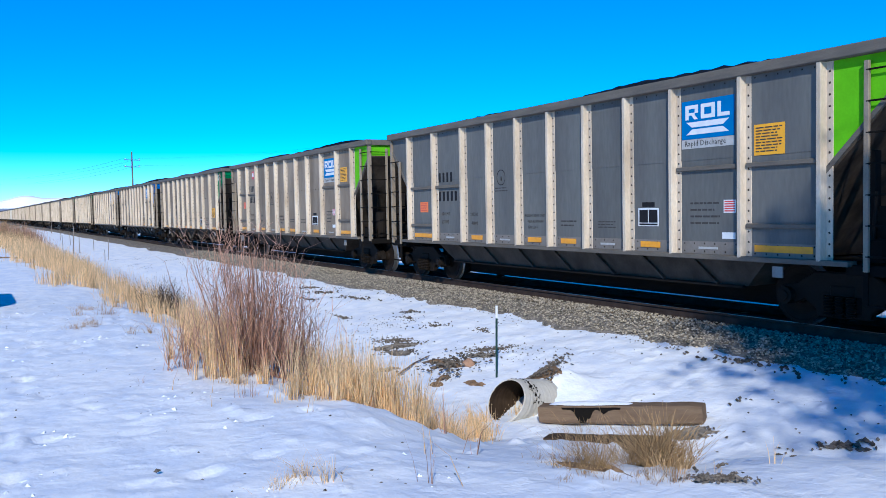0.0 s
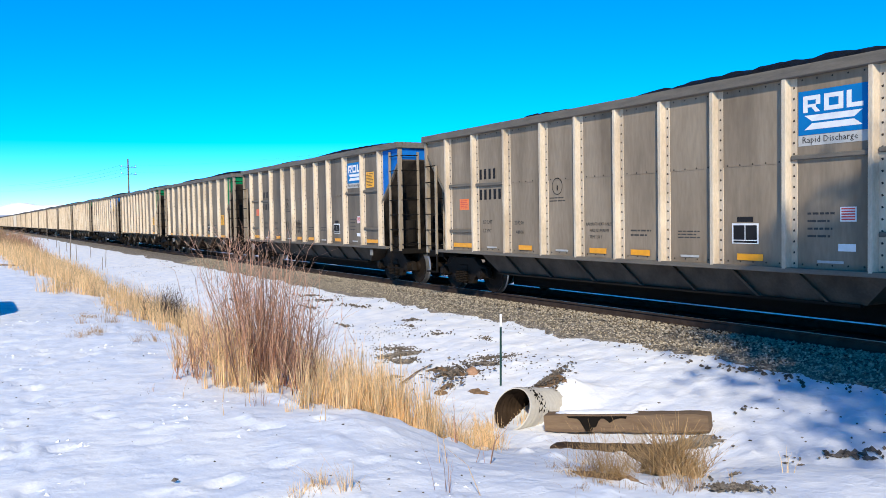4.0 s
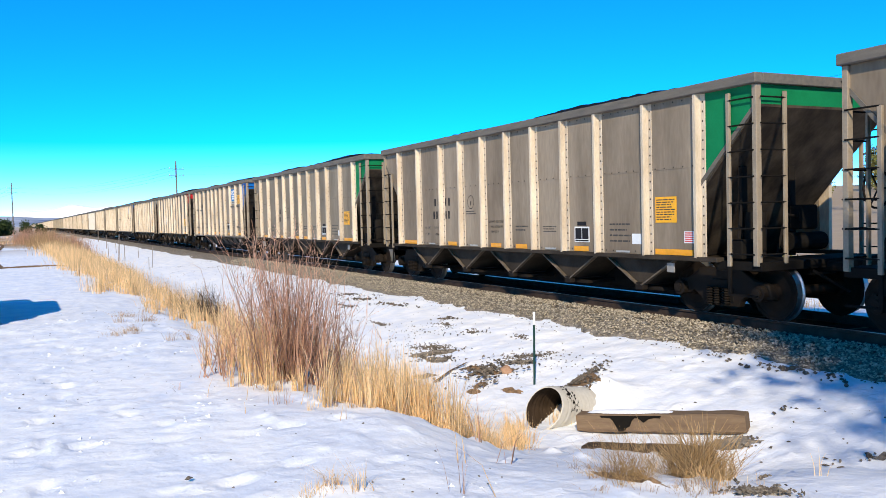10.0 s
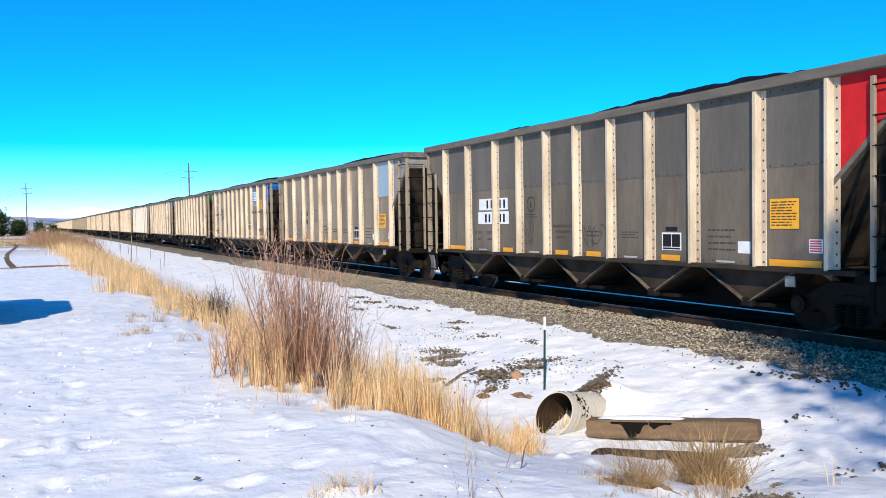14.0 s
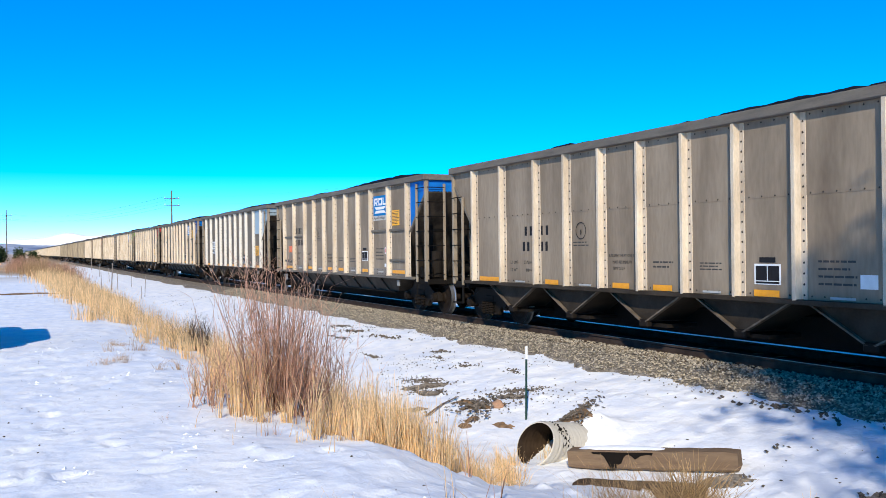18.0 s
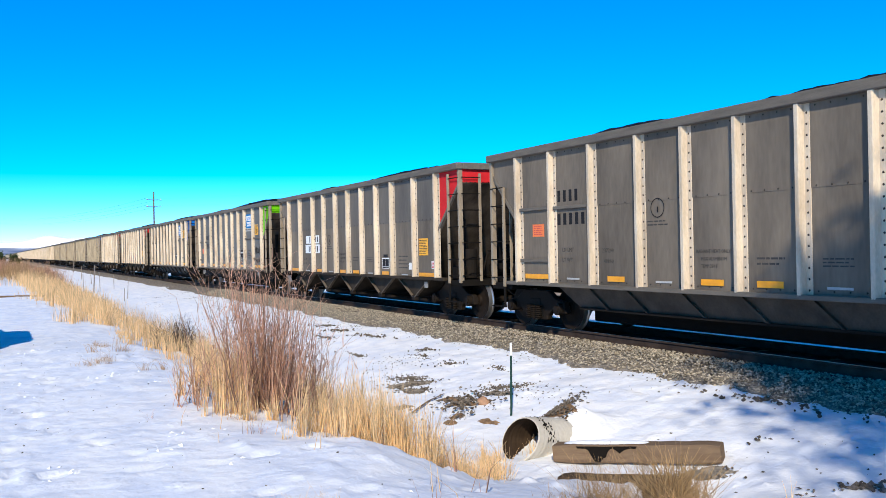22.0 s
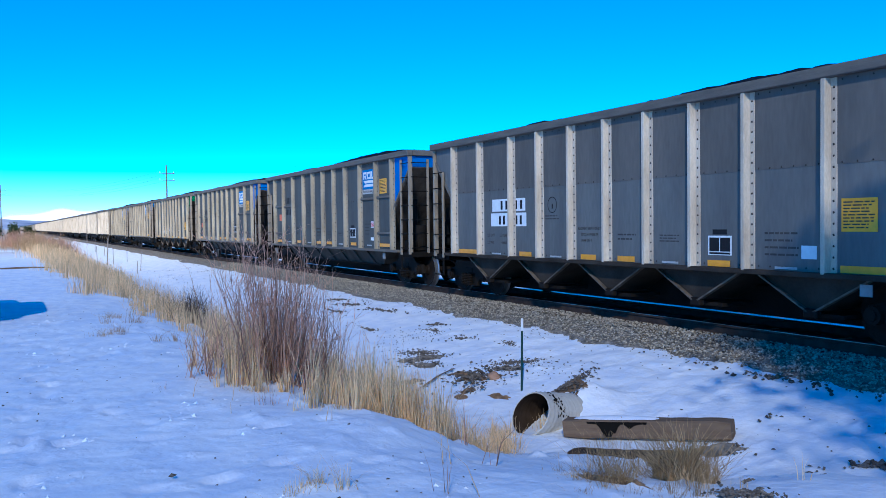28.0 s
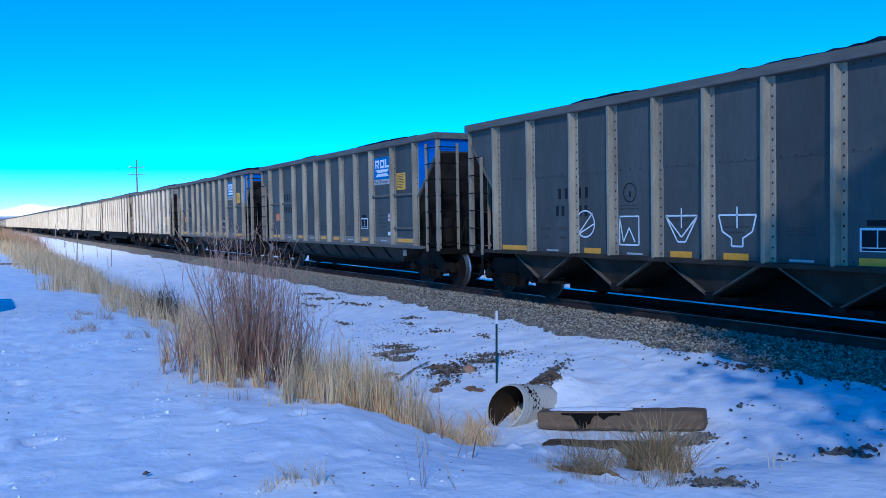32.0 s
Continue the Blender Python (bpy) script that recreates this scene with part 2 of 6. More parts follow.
STRAW = material("dry_golden_grass", (0.9, 0.65, 0.36), 0.65, 0, 0.35, 2.5, 60, 0, (0.62, 0.4, 0.19), island=0.95)
STRAW_DARK = material("dry_brown_weeds", (0.55, 0.37, 0.2), 0.7, 0, 0.3, 2.5, 60, 0, (0.36, 0.21, 0.09), island=0.9)
TWIG = material("dead_brown_weed_twigs", (0.46, 0.3, 0.145), 0.75, 0, 0.3, 2.5, 60, 0, (0.28, 0.17, 0.075), island=1.1)
STEM = material("reddish_willow_stems", (0.5, 0.285, 0.195), 0.65, 0, 0.3, 2.5, 60, 0, (0.6, 0.39, 0.25), island=1.4)
NEEDLES = material("dark_pine_needles", (0.035, 0.06, 0.025), 0.8, 0, 0.4, 2, 40, 0, (0.06, 0.075, 0.025), island=0.8)
OLIVE = material("olive_juniper_foliage", (0.16, 0.17, 0.045), 0.8, 0, 0.5, 2, 40, 0, (0.28, 0.22, 0.08), island=1.0)
BARK = material("grey_brown_bark", (0.14, 0.1, 0.075), 0.9, 0, 0.4, 4, 40, 0.5)
BLACK_PAINT = material("black_vehicle_paint", (0.012, 0.013, 0.02), 0.57, 0.0, 0.1, 3, 40, 0)
RUBBER = material("tyre_rubber", (0.02, 0.02, 0.02), 0.85, 0, 0.2, 6, 40, 0.1)
GLASS = material("dark_vehicle_glass", (0.02, 0.025, 0.03), 0.06, 0, 0.0, 3, 40, 0)
CHROME = material("silver_bumper", (0.5, 0.5, 0.5), 0.3, 0.8, 0.1, 3, 40, 0)
LAMP_RED = material("red_tail_lens", (0.35, 0.01, 0.01), 0.25, 0, 0.0, 3, 40, 0)
CLOUD = material("white_cloud", (0.95, 0.95, 0.97), 1.0, 0, 0.03, 0.002, 0.01, 0)
# distance haze is painted in as the blue of the hill colour
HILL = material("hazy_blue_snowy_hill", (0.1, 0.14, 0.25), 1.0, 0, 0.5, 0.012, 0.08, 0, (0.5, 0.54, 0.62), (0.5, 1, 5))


def ground_material():
    """Snow by the track and road, thinning to dry tan grassland farther off."""
    m = bpy.data.materials.new("crusted_snow_and_dry_grass")
    m.use_nodes = True
    n, l = m.node_tree.nodes, m.node_tree.links
    b = n["Principled BSDF"]
    b.inputs["Roughness"].default_value = 0.7
    geo, sep = n.new("ShaderNodeNewGeometry"), n.new("ShaderNodeSeparateXYZ")
    l.new(geo.outputs["Position"], sep.inputs[0])

    def noise_at(scale, detail=4):
        t = n.new("ShaderNodeTexNoise")
        t.inputs["Scale"].default_value, t.inputs["Detail"].default_value = scale, detail
        l.new(geo.outputs["Position"], t.inputs["Vector"])
        return t.outputs["Fac"]

    def maths(op, a, c, clamp=False):
        q = n.new("ShaderNodeMath")
        q.operation, q.use_clamp = op, clamp
        for i, v in enumerate((a, c)):
            if isinstance(v, (int, float)):
                q.inputs[i].default_value = v
            else:
                l.new(v, q.inputs[i])
        return q.outputs[0]

    x, y = sep.outputs["X"], sep.outputs["Y"]
    beyond = maths("MULTIPLY", maths("SUBTRACT", x, 19.5), 0.5, True)               # past the track
    far = maths("MULTIPLY", maths("SUBTRACT", y, 52.0), 0.03, True)                  # far along the road
    patch = maths("MULTIPLY", maths("SUBTRACT", noise_at(0.12), 0.36), 9.0, True)
    far = maths("MULTIPLY", far, maths("MULTIPLY", maths("SUBTRACT", 6.0, x), 0.6, True))
    yonder = maths("MULTIPLY", maths("SUBTRACT", y, 130.0), 0.02, True)
    far = maths("MAXIMUM", far, yonder)
    bare = maths("MAXIMUM", maths("MULTIPLY", beyond, 0.93), maths("MULTIPLY", far, patch))
    snow_c, grass_c = n.new("ShaderNodeMix"), n.new("ShaderNodeMix")
    for q in (snow_c, grass_c):
        q.data_type = "RGBA"
    snow_c.inputs["A"].default_value, snow_c.inputs["B"].default_value = (0.9, 0.91, 0.93, 1), (0.76, 0.8, 0.88, 1)
    l.new(maths("MULTIPLY", maths("SUBTRACT", noise_at(2.4, 5), 0.4), 4.5, True), snow_c.inputs["Factor"])
    grass_c.inputs["A"].default_value, grass_c.inputs["B"].default_value = (0.46, 0.32, 0.16, 1), (0.3, 0.2, 0.1, 1)
    l.new(noise_at(0.7, 6), grass_c.inputs["Factor"])
    mix = n.new("ShaderNodeMix")
    mix.data_type = "RGBA"
    l.new(bare, mix.inputs["Factor"])
    l.new(snow_c.outputs["Result"], mix.inputs["A"])
    l.new(grass_c.outputs["Result"], mix.inputs["B"])
    l.new(mix.outputs["Result"], b.inputs["Base Color"])
    bp = n.new("ShaderNodeBump")
    bp.inputs["Strength"].default_value, bp.inputs["Distance"].default_value = 0.55, 0.04
    crust = maths("MULTIPLY", maths("MULTIPLY", maths("SUBTRACT", noise_at(3.1, 7), 0.53), 14.0, True), 0.17)   # broken plates of crust
    l.new(maths("ADD", maths("ADD", maths("ADD", noise_at(4.0, 4), crust), maths("MULTIPLY", noise_at(12.0, 3), 0.32)), maths("MULTIPLY", noise_at(34.0, 2), 0.09)), bp.inputs["Height"])
    l.new(bp.outputs[0], b.inputs["Normal"])
    return m


GROUND = ground_material()


# ---- mesh helpers ----
def box(bm, x0, x1, y0, y1, z0, z1, bevel=0.0):
    m = Matrix.LocRotScale(((x0 + x1) / 2, (y0 + y1) / 2, (z0 + z1) / 2), None, (abs(x1 - x0), abs(y1 - y0), abs(z1 - z0)))
    made = bmesh.ops.create_cube(bm, size=1, matrix=m)["verts"]
    if bevel:
        edges = {e for v in made for e in v.link_edges}
        bmesh.ops.bevel(bm, geom=list(edges), offset=bevel, segments=1, affect="EDGES")
    return bm


def bar(bm, a, b, r0, r1=None, sides=8):
    """A round bar from a to b."""
    a, b = Vector(a), Vector(b)
    way = b - a
    m = Matrix.Translation((a + b) / 2) @ way.to_track_quat("Z", "Y").to_matrix().to_4x4()
    bmesh.ops.create_cone(bm, cap_ends=True, segments=sides, radius1=r0, radius2=r0 if r1 is None else r1, depth=way.length, matrix=m)
    return bm


def prism(bm, outline, axis, lo, hi):
    """A flat outline (pairs) pushed from lo to hi along axis 0, 1 or 2; the pairs fill the other two axes in order."""
    def at(p, d):
        q = list(p)
        q.insert(axis, d)
        return bm.verts.new(q)
    a, b = [at(p, lo) for p in outline], [at(p, hi) for p in outline]
    k = len(outline)
    faces = [bm.faces.new(a), bm.faces.new(b[::-1])]
    faces += [bm.faces.new((a[i], b[i], b[(i + 1) % k], a[(i + 1) % k])) for i in range(k)]
    bmesh.ops.recalc_face_normals(bm, faces=faces)
    return bm


def bmnew():
    return bmesh.new()


def mesh_of(bm, name, *mats, smooth=False):
    me = bpy.data.meshes.new(name)
    bm.to_mesh(me)
    bm.free()
    for m in mats:
        me.materials.append(m)
    if smooth:
        me.polygons.foreach_set("use_smooth", [True] * len(me.polygons))
    return me


def part(name, bm, mat, parent, label="", at=None, smooth=False):
    """Links a bmesh (or a mesh) as one mesh object under parent."""
    mats = mat if isinstance(mat, (list, tuple)) else (mat,)
    me = bm if isinstance(bm, bpy.types.Mesh) else mesh_of(bm, name, *mats, smooth=smooth)
    ob = new(name, me)
    ob.parent = parent
    if at is not None:
        ob.matrix_basis = at
    if label:
        tagged(ob, label)
    return ob


def strands(name, lines, mat, sides=3):
    """One mesh of many thin tapered stalks; each line is (points, base radius, tip radius)."""
    verts, faces = [], []
    for pts, r0, r1 in lines:
        k, start = len(pts), len(verts)
        for i, p in enumerate(pts):
            r = r0 + (r1 - r0) * i / (k - 1)
            for s in range(sides):
                a = 2 * math.pi * s / sides
                verts.append((p[0] + r * math.cos(a), p[1] + r * math.sin(a), p[2]))
        for i in range(k - 1):
            for s in range(sides):
                a, b = start + i * sides + s, start + i * sides + (s + 1) % sides
                faces.append((a, b, b + sides, a + sides))
    me = bpy.data.meshes.new(name)
    me.from_pydata(verts, [], faces)
    me.materials.append(mat)
    return me
# ---- the ground ----
TRACK_X = 11.63  # the track's centre line; rails' tops lie at z = 0


def bank_edge(y):
    """Where the level snow by the road breaks off towards the ditch."""
    return float(np.interp(y, (3, 5.6, 6.4, 7.2, 9, 13, 17, 25, 60), (3.5, 3.4, 3.2, 2.55, 2.35, 2.3, 2.1, 1.9, 1.7))) + 0.12 * math.sin(y * 2.1) + 0.05 * math.sin(y * 5.3)


_feet = random.Random(5)
DENTS = []
for _walk in range(13):
    px, py, pa = _feet.uniform(-2, 1.5), _feet.uniform(4.5, 12), _feet.uniform(0, 6.28)
    for _step in range(7):
        DENTS.append((px + _feet.gauss(0, 0.08), py + _feet.gauss(0, 0.08), pa, _feet.uniform(0.012, 0.034)))
        px, py = px + 0.5 * math.cos(pa), py + 0.5 * math.sin(pa)


DENT_CELLS = {}
for _d in DENTS:
    for _i in (-1, 0, 1):
        for _j in (-1, 0, 1):
            DENT_CELLS.setdefault((int(_d[0] // 1) + _i, int(_d[1] // 1) + _j), []).append(_d)


def ground_z(x, y):
    e = bank_edge(y)
    n1 = noise.noise(Vector((x * 0.35, y * 0.35, 0)))
    n2 = noise.noise(Vector((x * 1.7, y * 1.7, 3)))
    deep = -0.98 + 0.25 * min(1, max(0, (y - 16) / 30))
    if x < e:
        z = 0.15 - 0.04 * math.exp(-((x - e) / 0.35) ** 2)
    elif x < 6.1:
        s = (x - e) / (6.1 - e)
        z = 0.11 + (deep - 0.11) * (s * s * (3 - 2 * s)) ** 0.8
    elif x < 9.7:
        s = (x - 6.1) / 3.6
        z = deep + (-0.36 - deep) * s ** 0.9
    elif x < 14:
        z = -0.42
    elif x < 18:
        z = -0.42 - 0.3 * (x - 14) / 4
    else:
        z = -0.72 + min(7.0, (x - 18) * 0.03 + max(0, x - 30) * 0.04)
    n3 = noise.noise(Vector((x * 5.5, y * 5.5, 6)))
    near = 1 if abs(x) < 30 and -10 < y < 80 else 0
    # towards the culvert the bank becomes an even ramp, sloped to clear the sightline
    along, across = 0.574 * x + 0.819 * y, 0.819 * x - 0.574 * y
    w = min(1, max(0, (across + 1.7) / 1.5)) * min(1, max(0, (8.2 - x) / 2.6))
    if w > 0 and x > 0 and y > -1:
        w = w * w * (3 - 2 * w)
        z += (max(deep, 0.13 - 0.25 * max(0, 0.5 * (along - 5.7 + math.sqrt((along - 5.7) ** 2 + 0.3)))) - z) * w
    # the weedy hollow in front of the buried tie
    if near and 3 < x < 8 and 3 < y < 9:
        u, v = (x - 5.6) * 0.687 + (y - 5.88) * 0.727, (x - 5.6) * 0.727 - (y - 5.88) * 0.687
        z -= 0.27 * math.exp(-(u / 1.75) ** 6 - (v / 0.52) ** 2)
    level = x < e
    z += (0.03 * n1 + (0.014 if level else 0.022) * n2 + 0.008 * n3 + 0.075 * max(0, n3 - 0.3) * (1 if n2 > -0.1 else 0.3)) * (1.3 if x > e else 0.8) * (0.4 if x > 9.7 else 1)
    if near and 6 < x < 9 and 8 < y < 12:
        u, v = (x - 7.2) * 0.945 + (y - 9.75) * 0.325, -(x - 7.2) * 0.325 + (y - 9.75) * 0.945
        z += 0.3 * math.exp(-(max(0, abs(u) - 0.1) / 0.33) ** 2 - (v / 0.5) ** 2)
    if near and x < 3.4:
        for fx, fy, fa, fd in DENT_CELLS.get((int(x // 1), int(y // 1)), ()):
            dx, dy = x - fx, y - fy
            if abs(dx) < 0.4 and abs(dy) < 0.4:
                u, v = dx * math.cos(fa) + dy * math.sin(fa), -dx * math.sin(fa) + dy * math.cos(fa)
                q = (u / 0.13) ** 2 + (v / 0.07) ** 2
                z += fd * (0.35 * math.exp(-(q - 2.2) ** 2) - math.exp(-q * q))
    return z


def ground_sheet():
    xs = np.unique(np.concatenate([np.array([-3000, -1200, -500, -220, -110, -60, -35, -22, -15, -11]), np.arange(-8, -2, 0.35), np.arange(-2, 4.5, 0.055), np.arange(4.5, 10.1, 0.085), np.arange(10.2, 18, 0.6), np.array([20, 24, 30, 40, 60, 100, 180, 350, 700, 1500, 3500])]))
    ys = np.unique(np.concatenate([np.array([-1500, -500, -200, -80, -40, -22, -14, -9, -6, -4, -2, -1]), np.arange(0, 4, 0.3), np.arange(4, 10, 0.055), np.arange(10, 16, 0.085), np.arange(16, 30, 0.2), np.arange(30, 70, 0.8), np.array([75, 82, 92, 105, 125, 150, 190, 250, 350, 500, 800, 1300, 2200, 3600])]))
    verts = [(float(x), float(y), ground_z(float(x), float(y))) for y in ys for x in xs]
    w = len(xs)
    faces = [(j * w + i, j * w + i + 1, (j + 1) * w + i + 1, (j + 1) * w + i) for j in range(len(ys) - 1) for i in range(w - 1)]
    me = bpy.data.meshes.new("ground")
    me.from_pydata(verts, [], faces)
    me.materials.append(GROUND)
    me.polygons.foreach_set("use_smooth", [True] * len(me.polygons))
    return tagged(new("ground", me), "trampled white snow over a roadside bank, ditch and fields", "ground", kind="structure")


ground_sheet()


# ---- the track ----
def ballast_bed():
    r = random.Random(2)
    ys = np.concatenate([np.arange(-12, 40, 0.25), np.arange(40, 120, 2.0), np.array([140, 200, 300, 500, 900, 1600])])
    verts, faces, cols = [], [], 9
    for y in ys:
        w = 0.22 * noise.noise(Vector((0, y * 0.6, 7))) + 0.1 * noise.noise(Vector((0, y * 2.2, 9)))
        for x, z in ((9.3 + w, -0.62), (9.55 + w, -0.36), (9.95 + w * 0.5, -0.25), (10.62, -0.17), (11.63, -0.15), (12.9, -0.17), (13.5, -0.3), (14.2, -0.5), (14.6, -0.8)):
            verts.append((x, float(y), z + (r.uniform(-0.02, 0.02) if z > -0.5 else 0)))
    for j in range(len(ys) - 1):
        faces += [(j * cols + i, j * cols + i + 1, (j + 1) * cols + i + 1, (j + 1) * cols + i) for i in range(cols - 1)]
    me = bpy.data.meshes.new("ballast")
    me.from_pydata(verts, [], faces)
    me.materials.append(GRAVEL)
    me.materials.append(BED_DARK)
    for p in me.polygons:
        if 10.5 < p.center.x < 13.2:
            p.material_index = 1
    return tagged(new("ballast", me), "grey-brown crushed stone railway ballast", "ballast", kind="structure")


ballast_bed()


def stones(name, mat, places, label):
    """Many small angular stones as one mesh; places: x, y, z, size."""
    r = random.Random(11)
    base = [(1, 0, 0), (-1, 0, 0), (0, 1, 0), (0, -1, 0), (0, 0, 1), (0, 0, -1)]
    tri = [(0, 2, 4), (2, 1, 4), (1, 3, 4), (3, 0, 4), (2, 0, 5), (1, 2, 5), (3, 1, 5), (0, 3, 5)]
    verts, faces = [], []
    for x, y, z, s in places:
        k, a = len(verts), r.uniform(0, 6.28)
        sx, sy, sz = s * r.uniform(0.6, 1.3), s * r.uniform(0.6, 1.3), s * r.uniform(0.4, 0.9)
        for bx, by, bz in base:
            bx, by, bz = bx + r.uniform(-0.35, 0.35), by + r.uniform(-0.35, 0.35), bz + r.uniform(-0.3, 0.3)
            bx, by = bx * sx, by * sy
            verts.append((x + bx * math.cos(a) - by * math.sin(a), y + bx * math.sin(a) + by * math.cos(a), z + bz * sz))
        faces += [(k + p, k + q, k + w) for p, q, w in tri]
    me = bpy.data.meshes.new(name)
    me.from_pydata(verts, [], faces)
    me.materials.append(mat)
    return tagged(new(name, me), label, "stones", kind="stuff")


_r = random.Random(3)
_places = []
while len(_places) < 26000:
    yy = 3 + 42 * _r.random() ** 1.6
    xx = _r.uniform(9.3, 10.75)
    w = 0.22 * noise.noise(Vector((0, yy * 0.6, 7))) + 0.1 * noise.noise(Vector((0, yy * 2.2, 9)))
    if xx < 9.5 + w + _r.gauss(0, 0.07):
        continue
    zz = float(np.interp(xx, (9.3 + w, 9.55 + w, 9.95 + w * 0.5, 10.3, 10.8), (-0.62, -0.36, -0.25, -0.17, -0.16)))
    _places.append((xx, yy, zz + 0.015, _r.uniform(0.011, 0.03)))
stones("ballast_stones", STONE, _places, "loose grey and tan crushed ballast stones beside the rail")
# stones that have rolled down onto the snow, thicker in drifts
_places = []
while len(_places) < 1900:
    yy, xx = 5 + 45 * _r.random() ** 1.4, _r.uniform(6.5, 9.7)
    keep = max(0, noise.noise(Vector((xx * 0.55, yy * 0.45, 20))) - 0.08) * 2.2 + 0.05 + (0.5 if xx > 9.3 else 0)
    if yy < 11 and xx < 9.3:
        keep *= 0.12
    if _r.random() < keep:
        _places.append((xx, yy, ground_z(xx, yy) + 0.004, _r.uniform(0.006, 0.024)))
stones("scattered_stones", DARK_STONE, _places, "dark loose stones scattered over the snowy embankment")

# rails: foot, web and head, the head's top worn bright
track = tagged(new("track"), "straight single railway track with rusty rails on wooden sleepers", "track", kind="structure")
for side in (-1, 1):
    cx = TRACK_X + side * 0.755
    bm = bmnew()
    prism(bm, [(cx - 0.07, -0.18), (cx + 0.07, -0.18), (cx + 0.07, -0.165), (cx + 0.012, -0.15), (cx + 0.012, -0.045), (cx + 0.037, -0.035), (cx + 0.037, -0.004), (cx - 0.037, -0.004), (cx - 0.037, -0.035), (cx - 0.012, -0.045), (cx - 0.012, -0.15), (cx - 0.07, -0.165)], 1, -60, 1500)
    rail = part("rail", bm, RAIL, track)
    part("rail_head", box(bmnew(), cx - 0.022, cx + 0.022, -60, 1500, -0.003, 0.0), RAILTOP, rail, "polished bright rail head")
_sl = mesh_of(box(bmnew(), -1.3, 1.3, -0.115, 0.115, -0.1, 0.1, 0.012), "sleeper", SLEEPER)
_pl = mesh_of(box(bmnew(), -0.18, 0.18, -0.1, 0.1, -0.01, 0.012, 0.004), "tie_plate", RAIL)
for i in range(84):
    s = part("sleeper", _sl, SLEEPER, track, at=pose(TRACK_X + _r.uniform(-0.04, 0.04), -3 + i * 0.53, -0.27, 0, 0, _r.uniform(-1, 1)))
    part("tie_plate", _pl, RAIL, track, at=pose(TRACK_X - 0.755, -3 + i * 0.53, -0.175))
# ---- the coal train ----
PITCH = 16.18   # coupled length of a car
POSTS = {
    "V": [6.14, 4.83, 3.41, 2.29, 1.15, 0.02, -1.12, -2.26, -3.4, -4.83, -6.14],
    "T": [6.17, 4.82, 3.42, 2.28, 1.15, 0.01, -1.12, -2.26, -3.39, -4.81, -6.17],
    "U": [6.15, 4.92, 3.61, 2.27, 1.15, 0.02, -1.12, -2.26, -3.6, -4.93, -6.15],
}
ZS, ZT, ZR = 1.03, 3.70, 3.86   # sill top, chord foot, roof line
XF, XP = -1.6, -1.49            # post face, sheet face


def rivets(bm, spots, r=0.021):
    """Low rivet heads on the near face; spots: x, y, z."""
    for x, y, z in spots:
        c = bm.verts.new((x - r * 0.8, y, z))
        ring = [bm.verts.new((x, y + r * math.cos(a), z + r * math.sin(a))) for a in (0.4, 1.97, 3.54, 5.11)]
        for i in range(4):
            f = bm.faces.new((c, ring[i], ring[(i + 1) % 4]))
            f.material_index = 1


def post_mesh():
    bm = bmnew()
    o = [(XP, 0.075), (XF + 0.01, 0.055), (XF, 0.045), (XF, -0.012), (XF + 0.01, -0.022), (XP - 0.014, -0.045), (XP - 0.014, -0.135), (XP, -0.14)]
    prism(bm, o, 2, ZS - 0.02, ZT)
    zs = [ZS + 0.06 + i * 0.155 for i in range(17)]
    rivets(bm, [(XP - 0.014, -0.09, z) for z in zs])
    return mesh_of(bm, "post", POST, RIVET)


def panel_mesh(y0, y1, seam, foot=False, row=True):
    """A side sheet between two posts, lapped and riveted at the seam and the chord."""
    bm = bmnew()
    box(bm, XP, XP + 0.02, y0, y1, ZS, seam)
    box(bm, XP - 0.006, XP + 0.014, y0, y1, seam - 0.03, ZT)
    n = max(3, int((y1 - y0) / 0.2))
    ys = [y0 + (i + 0.5) * (y1 - y0) / n for i in range(n)]
    rivets(bm, [(XP - 0.006, y, z) for y in ys for z in ((seam - 0.005, ZT - 0.04) if row else (ZT - 0.04,))] + [(XP, y, ZS + 0.05) for y in ys], 0.017)
    for f in bm.faces:
        if f.material_index == 0 and f.calc_center_median().z > seam:
            f.material_index = 2
    if foot:
        old = set(bm.faces)
        box(bm, XP - 0.005, XP + 0.01, y0, y1, ZS + 0.002, ZS + 0.2)
        for f in bm.faces:
            if f not in old:
                f.material_index = 3
        rivets(bm, [(XP - 0.005, y, ZS + h) for y in ys for h in (0.04, 0.165)], 0.016)
    return mesh_of(bm, "side_panel", PANEL_GREY, RIVET, PANEL_GREY, FOOT)


POST_ME = post_mesh()


def lathe(name, outline, mats, sides=32, axis="x", glossy=None):
    """A turned solid from (along, radius) pairs; ends closed."""
    bm = bmnew()
    rings = []
    for d, r in outline:
        ring = []
        for i in range(sides):
            a = 2 * math.pi * i / sides
            p = (d, r * math.cos(a), r * math.sin(a)) if axis == "x" else (r * math.cos(a), r * math.sin(a), d)
            ring.append(bm.verts.new(p))
        rings.append(ring)
    for k in range(len(rings) - 1):
        for i in range(sides):
            f = bm.faces.new((rings[k][i], rings[k][(i + 1) % sides], rings[k + 1][(i + 1) % sides], rings[k + 1][i]))
            if glossy and min(outline[k][1], outline[k + 1][1]) > glossy:
                f.material_index = 1
    bm.faces.new(rings[0][::-1])
    bm.faces.new(rings[-1])
    bmesh.ops.recalc_face_normals(bm, faces=bm.faces[:])
    return mesh_of(bm, name, *mats)


